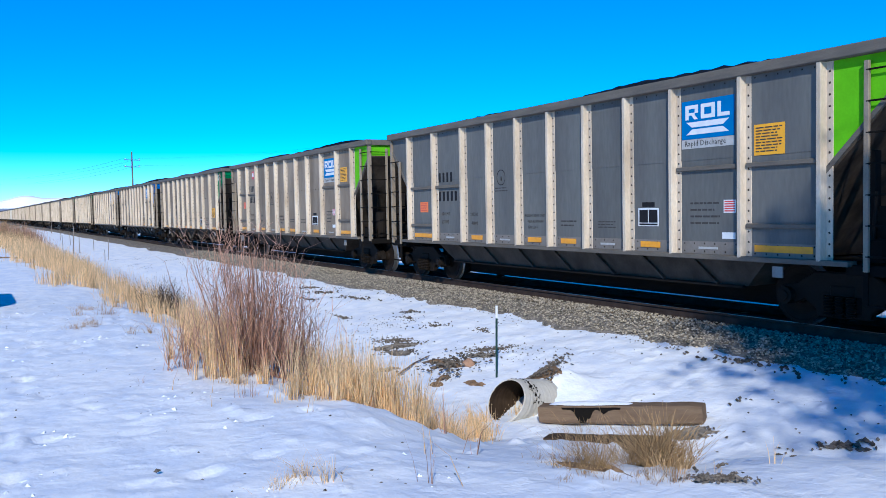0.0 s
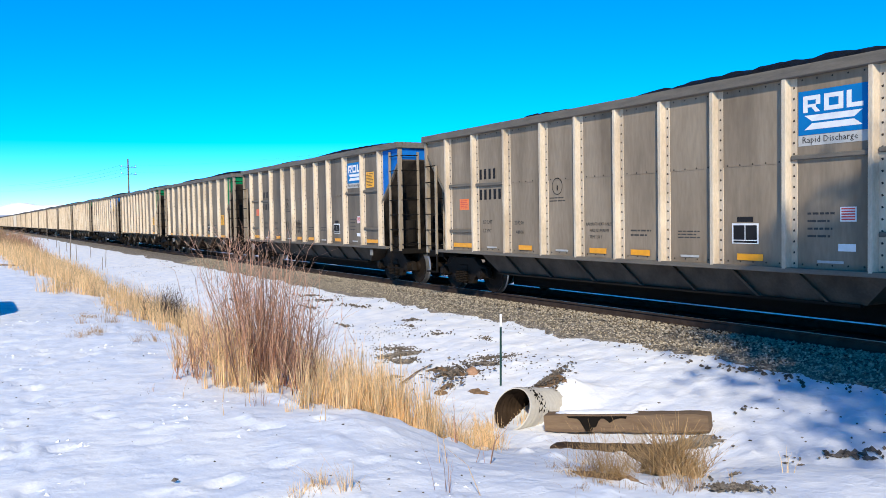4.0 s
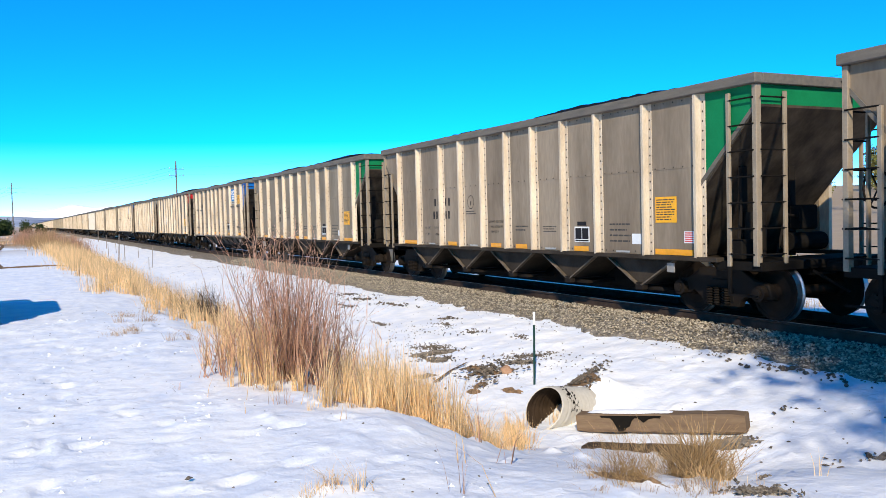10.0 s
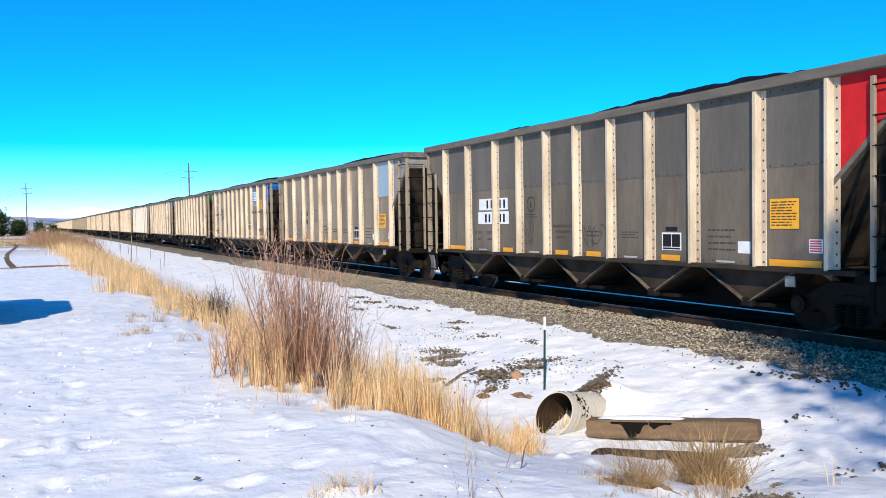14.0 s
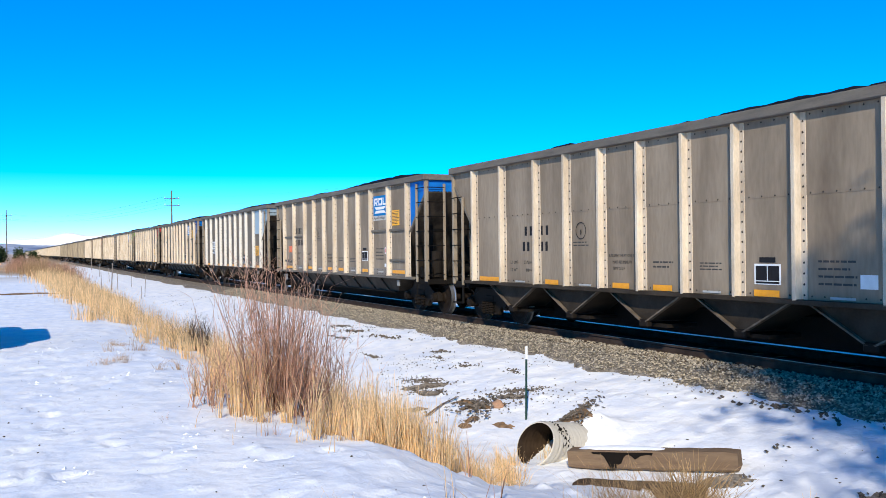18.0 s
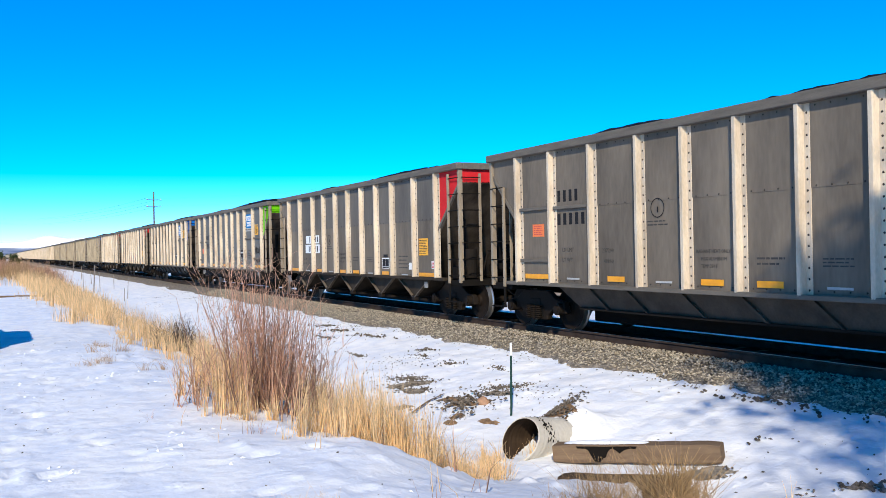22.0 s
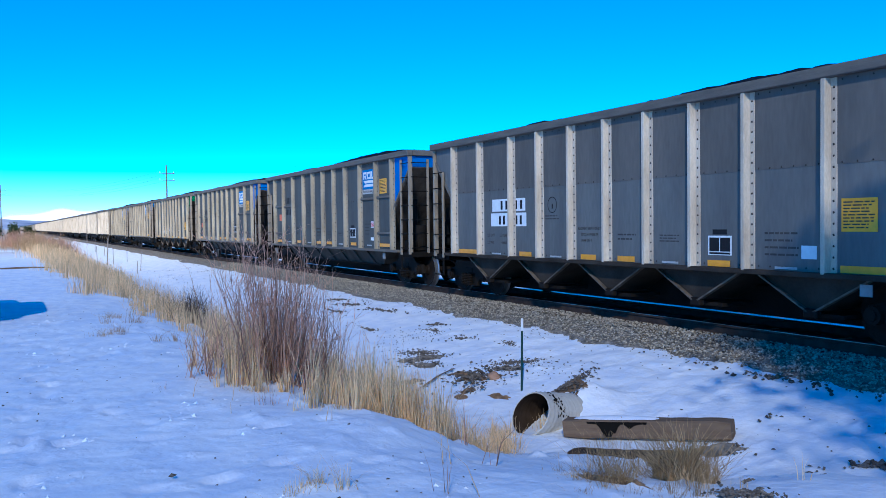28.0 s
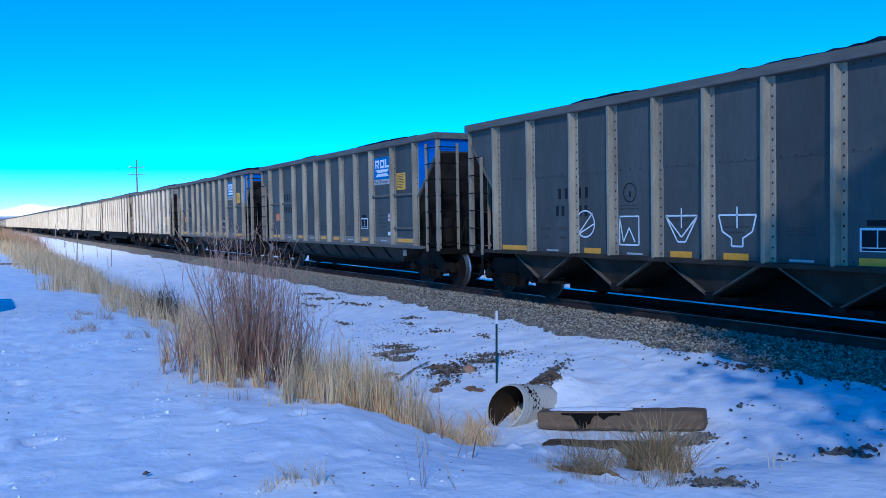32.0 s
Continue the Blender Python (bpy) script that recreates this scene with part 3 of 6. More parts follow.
def wheelset_mesh():
    half = [(1.05, 0.08), (0.9, 0.085), (0.88, 0.13), (0.83, 0.15), (0.8, 0.3), (0.815, 0.39), (0.822, 0.4), (0.825, 0.45), (0.72, 0.457), (0.7, 0.48), (0.68, 0.48), (0.67, 0.4), (0.7, 0.3), (0.69, 0.15), (0.64, 0.13), (0.6, 0.085)]
    return lathe("wheelset", [(-d, r) for d, r in half] + half[::-1], (WHEEL, TREAD), 36, "x", 0.43)


WHEELSET_ME = wheelset_mesh()


def frame_mesh():
    """A cast side frame of a three-piece truck: arched top, sloping legs to the axle boxes."""
    bm = bmnew()
    o = [(-1.1, 0.36), (-1.02, 0.6), (-0.72, 0.66), (-0.45, 0.83), (0.45, 0.83), (0.72, 0.66), (1.02, 0.6), (1.1, 0.36), (0.74, 0.36), (0.62, 0.42), (0.44, 0.3), (0.4, 0.19), (-0.4, 0.19), (-0.44, 0.3), (-0.62, 0.42), (-0.74, 0.36)]
    prism(bm, o, 0, -1.1, -0.96)
    bmesh.ops.bevel(bm, geom=list(bm.edges), offset=0.018, segments=1, affect="EDGES")
    return mesh_of(bm, "side_frame", TRUCK)


FRAME_ME = frame_mesh()


def spring_mesh():
    return lathe("spring", [(0.0, 0.05)] + [(0.012 + i * 0.021, 0.078 if i % 2 else 0.05) for i in range(14)], (TRUCK,), 10, "z")


SPRING_ME = spring_mesh()
CAP_ME = mesh_of(bar(bar(bmnew(), (-1.2, 0, 0), (-0.98, 0, 0), 0.13, sides=14), (-1.225, 0, 0), (-1.2, 0, 0), 0.075, sides=10), "bearing_cap", TRUCK)
BOLSTER_ME = mesh_of(box(bmnew(), -1.12, 1.12, -0.2, 0.2, 0.42, 0.66, 0.03), "bolster", TRUCK)
# a near-black plate on the frame stands for its shaded spring opening
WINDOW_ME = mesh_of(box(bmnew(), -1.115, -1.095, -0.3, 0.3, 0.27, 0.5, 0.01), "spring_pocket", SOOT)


def glyphs(bm, x, y, z, height, count, width=None, gap=0.3, skip=()):
    """Lettering that is not spelt out: one upright bar a character, running along -y."""
    width = width or height * 0.62
    for i in range(count):
        if i not in skip:
            box(bm, x - 0.003, x, y - width, y, z, z + height)
        y -= width * (1 + gap)
    return bm


def lines_of(bm, x, y0, y1, z, rows, height, step, seed=1):
    """Rows of small illegible print as bars of uneven length."""
    r = random.Random(seed)
    for i in range(rows):
        y = y0
        end = y1 + r.uniform(0, 0.25) * (y0 - y1)
        while y > end:
            w = r.uniform(0.05, 0.16)
            box(bm, x - 0.002, x, max(y - w, end), y, z - i * step, z - i * step + height)
            y -= w + 0.02
    return bm


def words(name, text, size, mat, parent, y, z, x=None, flat=1.0):
    """Readable stencilled words on the near side."""
    cu = bpy.data.curves.new(name, "FONT")
    cu.body, cu.size, cu.extrude, cu.resolution_u = text, size, 0.001, 1
    tmp = bpy.data.objects.new("tmp", cu)
    scene.collection.objects.link(tmp)
    bpy.context.view_layer.update()
    me = bpy.data.meshes.new_from_object(tmp)
    bpy.data.objects.remove(tmp)
    me.materials.clear()
    me.materials.append(mat)
    me.transform(Matrix(((0, 0, -1, 0), (-flat, 0, 0, 0), (0, 1, 0, 0), (0, 0, 0, 1))))
    return tagged(part(name, me, mat, parent, at=pose(XP - 0.004 if x is None else x, y, z)), kind="stuff")


def decal(name, parent, y0, y1, z0, z1, mat, label="", x=None):
    x = XP if x is None else x
    return part(name, box(bmnew(), x - 0.003, x, y1, y0, z0, z1), mat, parent, label)


def coal_car(kind):
    """One open coal car. T, U: one long hopper tub and belted end bays; V: five v-shaped hopper doors."""
    car = new("coal_car")
    tub, posts = kind != "V", POSTS[kind]
    seam = 2.55
    edges = [7.22] + posts + [-7.22]
    for i, y in enumerate(posts):
        part("post", POST_ME, POST, car, at=pose(0, y, 0))
        part("post", POST_ME, POST, car, at=pose(0, y, 0, 0, 0, 180))
        if i:
            part("side_panel", panel_mesh(y + 0.05, posts[i - 1] - 0.1, seam, kind == "T", kind == "V" or (kind == "U" and 2 < i < 9)), PANEL_GREY, car)
    part("far_side_wall", box(bmnew(), 1.47, 1.49, posts[-1] + 0.13, posts[0] - 0.13, ZS, ZT), PANEL_GREY, car)
    for s in (-1, 1):
        ye = 7.36 if s < 0 else 7.25   # the painted end overhangs a little more
        bm = box(bmnew(), s * 1.62, s * 1.44, -7.45, 7.33, ZT, ZR, 0.015)
        part("top_chord", bm, CHORD, car)
        part("end_chord", box(bmnew(), -1.44, 1.44, s * (ye - 0.01), s * (ye + 0.09), ZT, ZR, 0.01), CHORD, car)
        part("side_sill", box(bmnew(), s * 1.6, s * 1.4, -6.6, 6.6, 0.955, ZS, 0.008), CHORD if tub else POCKET_SHEET, car)
        # slope sheet under the load, and the painted band above it
        prism(bm := bmnew(), [(s * ye, 3.4), (s * ye, 3.36), (s * 5.1, 1.0), (s * 5.06, 1.03)], 0, -1.46, 1.46)
        part("slope_sheet", bm, SLOPE, car)
        part("end_band", box(bmnew(), -1.44, 1.44, s * (ye - 0.03), s * ye, 3.38, ZT), PAINT["grey"], car, "painted end band")
        for xx in (-1.0, 0.1):
            part("end_stiffener", box(bmnew(), xx - 0.07, xx + 0.07, s * 6.55, s * 6.63, 1.0, 2.5, 0.01), HOPPER, car)
        for side in (-1, 1):
            pe = posts[0] if s > 0 else -posts[-1]
            o = [(s * pe, ZT), (s * ye, ZT), (s * ye, 3.45), (s * pe, 2.26)]
            bm = prism(bmnew(), o, 0, side * XP * -1, side * (XP + 0.02) * -1)
            part("corner_sheet", bm, PAINT["grey"], car, "painted corner sheet" if s < 0 else "")
            o = [(s * pe, 2.26), (s * ye, 3.45), (s * ye, 3.36), (s * pe, 2.16)]
            part("corner_angle", prism(bmnew(), o, 0, side * 1.51, side * 1.44), CHORD, car)
            part("corner_post", box(bmnew(), side * 1.55, side * 1.44, s * (ye - 0.05), s * (ye + 0.04), 0.92, ZT, 0.008), LADDER, car)
            y0, y1 = s * (ye - 0.53), s * (ye - 0.01)
            lad = part("ladder", box(bmnew(), side * 1.57, side * 1.52, y0 - 0.035, y0 + 0.035, 0.9, 3.62 if s < 0 else 3.1, 0.006), LADDER, car, "side ladder stile")
            for i in range(7 if s < 0 else 6):
                part("rung", bar(bmnew(), (side * 1.56, y0, 1.1 + i * 0.4), (side * 1.56, y1, 1.1 + i * 0.4), 0.013, sides=6), SOOT, lad)
            part("step", prism(bmnew(), [(y0 - 0.03, 0.9), (y0 - 0.03, 0.45), (y0 + 0.03, 0.45), (y0 + 0.03, 0.9)], 0, side * 1.56, side * 1.53), SOOT, car)
            part("step", box(bmnew(), side * 1.57, side * 1.5, y0, y1, 0.44, 0.47), SOOT, car)
        x0 = -0.98
        lad = part("ladder", box(bmnew(), x0 - 0.035, x0 + 0.035, s * (ye + 0.05), s * (ye + 0.09), 0.95, 3.6, 0.006), LADDER, car, "end ladder stile")
        for i in range(7):
            part("rung", bar(bmnew(), (-1.5, s * (ye + 0.08), 1.1 + i * 0.4), (x0, s * (ye + 0.08), 1.1 + i * 0.4), 0.013, sides=6), SOOT, lad)
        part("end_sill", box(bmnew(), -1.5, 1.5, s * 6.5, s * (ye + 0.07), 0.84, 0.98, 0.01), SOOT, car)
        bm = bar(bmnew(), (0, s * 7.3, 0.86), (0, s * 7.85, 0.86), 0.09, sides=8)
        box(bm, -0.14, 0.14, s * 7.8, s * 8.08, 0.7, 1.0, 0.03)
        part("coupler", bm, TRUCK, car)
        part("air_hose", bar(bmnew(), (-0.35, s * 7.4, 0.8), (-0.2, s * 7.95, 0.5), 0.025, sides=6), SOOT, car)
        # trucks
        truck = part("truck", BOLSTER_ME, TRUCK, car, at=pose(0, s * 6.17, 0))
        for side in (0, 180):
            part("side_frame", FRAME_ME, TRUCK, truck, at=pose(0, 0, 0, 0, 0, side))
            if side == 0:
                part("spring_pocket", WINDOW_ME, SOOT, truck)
            for yy in (-0.17, 0, 0.17) if side == 0 else ():
                part("spring", SPRING_ME, TRUCK, truck, at=pose(0, 0, 0, 0, 0, side) @ pose(-1.16, yy, 0.22))
            for yy in (-0.889, 0.889):
                part("bearing_cap", CAP_ME, TRUCK, truck, at=pose(0, 0, 0, 0, 0, side) @ pose(0, yy, 0.457))
        for yy in (-0.889, 0.889):
            part("wheelset", WHEELSET_ME, WHEEL, car, at=pose(0, s * 6.17 + yy, 0.457))
        part("defect_card", box(bmnew(), -1.5, -1.48, s * 5.5, s * 5.32, 0.74, 0.9), PAINT["grey"], car, "pale card holder board") if s < 0 else None
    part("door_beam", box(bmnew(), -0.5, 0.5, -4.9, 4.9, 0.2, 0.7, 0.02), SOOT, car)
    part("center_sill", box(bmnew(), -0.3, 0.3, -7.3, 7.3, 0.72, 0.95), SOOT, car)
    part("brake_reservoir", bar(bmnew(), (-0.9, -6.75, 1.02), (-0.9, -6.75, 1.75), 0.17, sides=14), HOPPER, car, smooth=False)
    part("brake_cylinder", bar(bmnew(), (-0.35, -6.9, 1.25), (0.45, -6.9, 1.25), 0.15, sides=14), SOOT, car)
    # brake gear on the near platform, and the hand wheel at the other end
    part("brake_pipe", bar(bar(bmnew(), (-0.7, -7.0, 1.05), (-0.55, -7.05, 1.7), 0.022, sides=6), (-0.55, -7.05, 1.7), (0.1, -6.95, 1.62), 0.022, sides=6), HOPPER, car)
    part("brake_rod", bar(bmnew(), (-1.25, -6.7, 1.05), (-1.15, -6.72, 1.95), 0.03, sides=6), HOPPER, car)
    part("tool_box", box(bmnew(), -1.4, -1.1, -6.95, -6.7, 1.0, 1.32, 0.02), SOOT, car)
    bm = bmnew()
    ring_ = [Vector((-0.75 + 0.28 * math.cos(a * math.pi / 9), 7.36, 2.05 + 0.28 * math.sin(a * math.pi / 9))) for a in range(19)]
    for a, b in zip(ring_, ring_[1:]):
        bar(bm, a, b, 0.017, sides=5)
    for a in (0, 6, 12):
        bar(bm, ring_[a], (-0.75, 7.34, 2.05), 0.013, sides=5)
    part("hand_brake_wheel", bm, HOPPER, car)
    part("brake_valve", box(bmnew(), -0.25, 0.15, -7.1, -6.85, 1.45, 1.85, 0.03), SOOT, car)
    part("reservoir", bar(bmnew(), (-1.2, 6.75, 1.25), (-0.3, 6.75, 1.25), 0.2, sides=14), SOOT, car)
    part("floor_sheet", box(bmnew(), -1.46, 1.46, -5.1, 5.1, 0.98, 1.02), SOOT, car)
    if tub:
        bm = bmnew()
        prism(bm, [(-5.05, 0.95), (5.05, 0.95), (4.55, 0.53), (-4.55, 0.53)], 0, -1.3, 1.3)
        for v in bm.verts:
            if v.co.z < 0.6:
                v.co.x *= 0.86
        part("hopper_tub", bm, TUB, car)
        for y in (-3.6, -2.4, -1.1, 0.2, 1.5, 2.9, 4.0):
            bm = bmnew()
            prism(bm, [(y - 0.03, 0.95), (y + 0.03, 0.95), (y - 0.37, 0.53), (y - 0.43, 0.53)], 0, -1.36, -1.26)
            for v in bm.verts:
                if v.co.z < 0.6:
                    v.co.x += 0.17
            part("tub_rib", bm, TUB, car)
        part("tub_rail", box(bmnew(), -1.2, -1.1, -4.5, 4.5, 0.5, 0.54), HOPPER, car)
    else:
        for y in (-4.46, -2.18, 0.1, 2.38, 4.66):
            o = [(y - 0.95, 0.96), (y + 0.95, 0.96), (y + 0.06, 0.46), (y - 0.06, 0.46)]
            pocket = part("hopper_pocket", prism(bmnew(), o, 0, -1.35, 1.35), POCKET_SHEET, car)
            for s in (-1, 1):
                o = [(y + s * 0.95, 0.965), (y + s * 0.985, 0.955), (y + s * 0.075, 0.45), (y + s * 0.04, 0.46)]
                part("pocket_edge", prism(bmnew(), o, 0, -1.42, -1.33), POCKET, pocket)
            part("discharge_door", box(bmnew(), -1.2, 1.2, y - 0.4, y + 0.12, 0.36, 0.42), HOPPER, car)
            part("door_latch", box(bmnew(), -1.42, -1.3, y - 0.12, y + 0.12, 0.36, 0.5, 0.02), TRUCK, car)
    # belt stiffeners of the tub type
    if tub:
        for a, b, z in ((1, 0, 2.37), (2, 1, 2.37), (1, 0, 1.42), (9, 8, 2.4), (10, 9, 2.4), (10, 9, 1.5)) if kind == "T" else ((1, 0, 2.58), (2, 1, 2.56), (1, 0, 1.5), (9, 8, 2.6), (10, 9, 2.62), (10, 9, 1.53)):
            bm = box(bmnew(), XP - 0.055, XP, posts[a] + 0.06, posts[b] - 0.06, z - 0.05, z + 0.02, 0.01)
            part("side_belt", bm, CHORD, car)
    # decals
    zr = 1.04 if kind == "V" else 1.1
    for i, (a, b) in enumerate(zip(posts, posts[1:])):
        if i in (0, 2, 4, 5, 7, 9):
            y0, y1, h = ((a + b) / 2 + 0.26, (a + b) / 2 - 0.22, 0.1) if 0 < i < 9 else (a - 0.2, b + 0.16, 0.1)
            decal("reflector", car, y0, y1, zr, zr + h, YELLOW, "amber reflective strip", XP - 0.014)
        else:
            decal("label_strip", car, (a + b) / 2 + 0.2, (a + b) / 2 - 0.2, zr + 0.01, zr + 0.045, DULL_WHITE, "", XP - 0.008)
    y0, z0 = {"V": (-5.04, 1.6), "U": (-5.15, 2.71), "T": (-5.0, 2.52)}[kind]
    plate = decal("instruction_plate", car, y0, y0 - 0.54, z0, z0 + 0.45, PLATE_YELLOW, "yellow instruction plate with fine print", XP - 0.008)
    part("print", lines_of(bmnew(), XP - 0.012, y0 - 0.03, y0 - 0.51, z0 + 0.39, 9, 0.018, 0.043), FAINT, plate)
    yb, zb = {"V": (-2.57, 1.22), "U": (-2.56, 1.35), "T": (-2.5, 1.46)}[kind]
    blk = decal("inspection_stencil", car, yb, yb - 0.5, zb, zb + 0.31, WHITE, "white framed black inspection stencil")
    for y0, y1, z0, z1 in ((yb - 0.03, yb - 0.24, 0.06, 0.28), (yb - 0.26, yb - 0.47, 0.06, 0.28), (yb - 0.03, yb - 0.47, 0.015, 0.045)):
        part("black_field", box(bmnew(), XP - 0.006, XP - 0.003, y1, y0, zb + z0, zb + z1), INK, blk)
    part("black_field", box(bmnew(), XP - 0.004, XP, yb - 0.4, yb - 0.1, zb + 0.33, zb + 0.41), INK, blk)
    tagged(part("small_print", lines_of(bmnew(), XP, -3.72 if kind != "U" else -3.9, -4.35, {"V": 1.56, "U": 1.78, "T": 1.82}[kind], 4, 0.03, 0.105, 4), FAINT, car), kind="stuff")
    ys_, zs_ = (-5.77, 1.25) if kind == "V" else (-4.43, 1.68)
    tag_ = decal("sticker", car, ys_ + 0.02, ys_ - 0.22, zs_, zs_ + 0.2, WHITE, "white and red printed sticker")
    for i in range(5):
        part("sticker_line", box(bmnew(), XP - 0.006, XP - 0.003, ys_ - 0.2, ys_, zs_ + 0.02 + i * 0.036, zs_ + 0.04 + i * 0.036), RED_INK, tag_)
    decal("sticker", car, -4.38, -4.64, *((1.21, 1.4) if kind == "V" else (1.28, 1.38)), WHITE)
    # round emblem: a ring with a bar
    ye_, ze = 1.83, {"V": 2.14, "U": 2.4, "T": 2.48}[kind]
    bm = bmnew()
    for i in range(20):
        a, b = 2 * math.pi * i / 20, 2 * math.pi * (i + 1) / 20
        q = [(XP - 0.013, ye_ + r * math.cos(t), ze + r * math.sin(t)) for r, t in ((0.17, a), (0.17, b), (0.155, b), (0.155, a))]
        bm.faces.new([bm.verts.new(p) for p in q])
    box(bm, XP - 0.013, XP - 0.009, ye_ - 0.015, ye_ + 0.015, ze - 0.08, ze + 0.02)
    tagged(part("round_emblem", bm, INK, car), kind="stuff")
    tagged(part("small_print", lines_of(bmnew(), XP, 2.1, 1.53, ze - 0.24, 2, 0.022, 0.06, 6), FAINT, car), kind="stuff")
    tagged(part("small_print", lines_of(bmnew(), XP, 5.95, 5.15, 3.5, 4, 0.018, 0.05, 7), FAINT, car), kind="stuff")
    zw, yf = (1.66, posts[2] - 0.25) if tub else (1.46, posts[1] - 0.88)
    words("load_limit_text", "LD LMT", 0.115 if tub else 0.1, FAINT, car, posts[1] - 0.3, zw)
    words("light_weight_text", "LT WT", 0.115 if tub else 0.1, FAINT, car, posts[1] - 0.3, zw - 0.2 + 0.03 * (not tub))
    words("weight_figures", "237200", 0.115 if tub else 0.1, FAINT, car, yf, zw - 0.02 * tub)
    words("weight_figures", "48800", 0.115 if tub else 0.1, FAINT, car, yf - 0.05, zw - 0.22 + 0.05 * (not tub))
    for i, w in enumerate(("RADIANT HEAT ONLY", "MAX ALUMINUM", "TEMP 250 F")):
        words("heat_warning_text", w, 0.085, FAINT, car, posts[4] - 0.2 - 0.1 * (i > 0), 1.62 - i * 0.12, flat=0.85)
    tagged(part("small_print", lines_of(bmnew(), XP, posts[5] - 0.3, posts[6] + 0.3, 1.52, 2, 0.03, 0.08, 8), FAINT, car), kind="stuff")
    tagged(part("small_print", lines_of(bmnew(), XP, posts[6] - 0.3, posts[7] + 0.3, 1.52, 3, 0.02, 0.05, 9), FAINT, car), kind="stuff")
    if tub:
        dy, dz = (-0.2, 0.0) if kind == "U" else (0.01, -0.03)   # the sign hangs a little lower and farther forward on some cars
        ym, zm = (4.76, 2.66) if kind == "U" else (4.66, 2.47)
        tagged(part("reporting_mark", glyphs(bmnew(), XP - 0.006, ym - 0.02, zm, 0.23, 4, 0.09, 1.1), INK, car), "black reporting mark", kind="stuff")
        tagged(part("car_number", glyphs(bmnew(), XP, ym, zm - 0.46, 0.23, 5, 0.1, 0.95), INK, car), "black car number", kind="stuff")
        zo = 1.98 if kind == "U" else 1.74
        st = decal("orange_sticker", car, 5.66, 5.24, zo, zo + 0.26, ORANGE, "orange warning sticker")
        part("sticker_print", lines_of(bmnew(), XP - 0.003, 5.62, 5.29, zo + 0.21, 5, 0.015, 0.042), RED_INK, st)
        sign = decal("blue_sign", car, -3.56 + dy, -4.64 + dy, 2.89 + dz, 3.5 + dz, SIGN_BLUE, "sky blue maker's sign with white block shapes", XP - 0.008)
        for y, w, form in ((-3.64, 0.27, 0), (-3.97, 0.29, 1), (-4.31, 0.24, 2)):
            y += dy
            bm = box(bmnew(), XP - 0.013, XP - 0.011, y - 0.07, y, 3.2 + dz, 3.43 + dz)
            if form != 2:
                box(bm, XP - 0.013, XP - 0.011, y - w, y - 0.07, 3.37 + dz, 3.43 + dz)
                box(bm, XP - 0.013, XP - 0.011, y - w, y - w + 0.07, 3.3 + dz if form == 0 else 3.26 + dz, 3.37 + dz)
            if form == 0:
                box(bm, XP - 0.013, XP - 0.011, y - w + 0.07, y - 0.07, 3.27 + dz, 3.31 + dz)
                prism(bm, [(y - 0.13, 3.27 + dz), (y - 0.2, 3.27 + dz), (y - w, 3.2 + dz), (y - w + 0.08, 3.2 + dz)], 0, XP - 0.013, XP - 0.011)
            else:
                box(bm, XP - 0.013, XP - 0.011, y - w, y - 0.07, 3.2 + dz, 3.26 + dz)
            part("block_shape", bm, WHITE, sign)
        for z, flip in ((3.12, 1), (3.0, -1)):
            z += dz
            o = [(-3.66 + dy, z + 0.04 * flip), (-3.78 + dy, z - 0.045 * flip), (-4.42 + dy, z - 0.045 * flip), (-4.54 + dy, z + 0.04 * flip)]
            part("stripe_shape", prism(bmnew(), o, 0, XP - 0.013, XP - 0.011), WHITE, sign)
        part("white_band", box(bmnew(), XP - 0.011, XP - 0.008, -4.64 + dy, -3.56 + dy, 2.74 + dz, 2.885 + dz), DULL_WHITE, sign)
        words("slogan_text", "Rapid Discharge", 0.125, FAINT, sign, -3.62 + dy, 2.78 + dz, XP - 0.014, 1.05)
    else:
        tagged(part("reporting_mark", glyphs(bmnew(), XP, 3.92, 2.08, 0.2, 5, 0.085, 1.45, (2,)), INK, car), "black reporting mark", kind="stuff")
        tagged(part("car_number", glyphs(bmnew(), XP, 4.0, 1.74, 0.2, 6, 0.085, 1.1, (2,)), INK, car), "black car number", kind="stuff")
    return car


def load_mesh(seed):
    """Heaped coal, higher along the middle, rough on top."""
    r = random.Random(seed)
    bm = bmnew()
    ny, nx = 90, 10
    rows = []
    h1, h2 = r.uniform(0.2, 0.38), r.uniform(0.06, 0.18)
    for j in range(ny + 1):
        y = -7.2 + 14.4 * j / ny
        end = min(1, (7.2 - abs(y)) / 1.2)
        heap = (h1 * math.exp(-((y + 2.6) / 2.6) ** 2) + h2 * math.exp(-((y - 3.2) / 2.2) ** 2) - 0.03 + 0.03 * math.sin(y * 1.7 + seed)) * end
        rows.append([bm.verts.new((-1.43 + 2.86 * i / nx, y, 3.72 + 0.12 * end + max(0, heap + 0.12) * math.sin(math.pi * i / nx) ** 0.7 + r.uniform(-0.035, 0.035))) for i in range(nx + 1)])
    for j in range(ny):
        for i in range(nx):
            bm.faces.new((rows[j][i], rows[j][i + 1], rows[j + 1][i + 1], rows[j + 1][i]))
    return mesh_of(bm, "coal_load", COAL)


LOADS = [load_mesh(s) for s in (3, 8, 21, 34)]
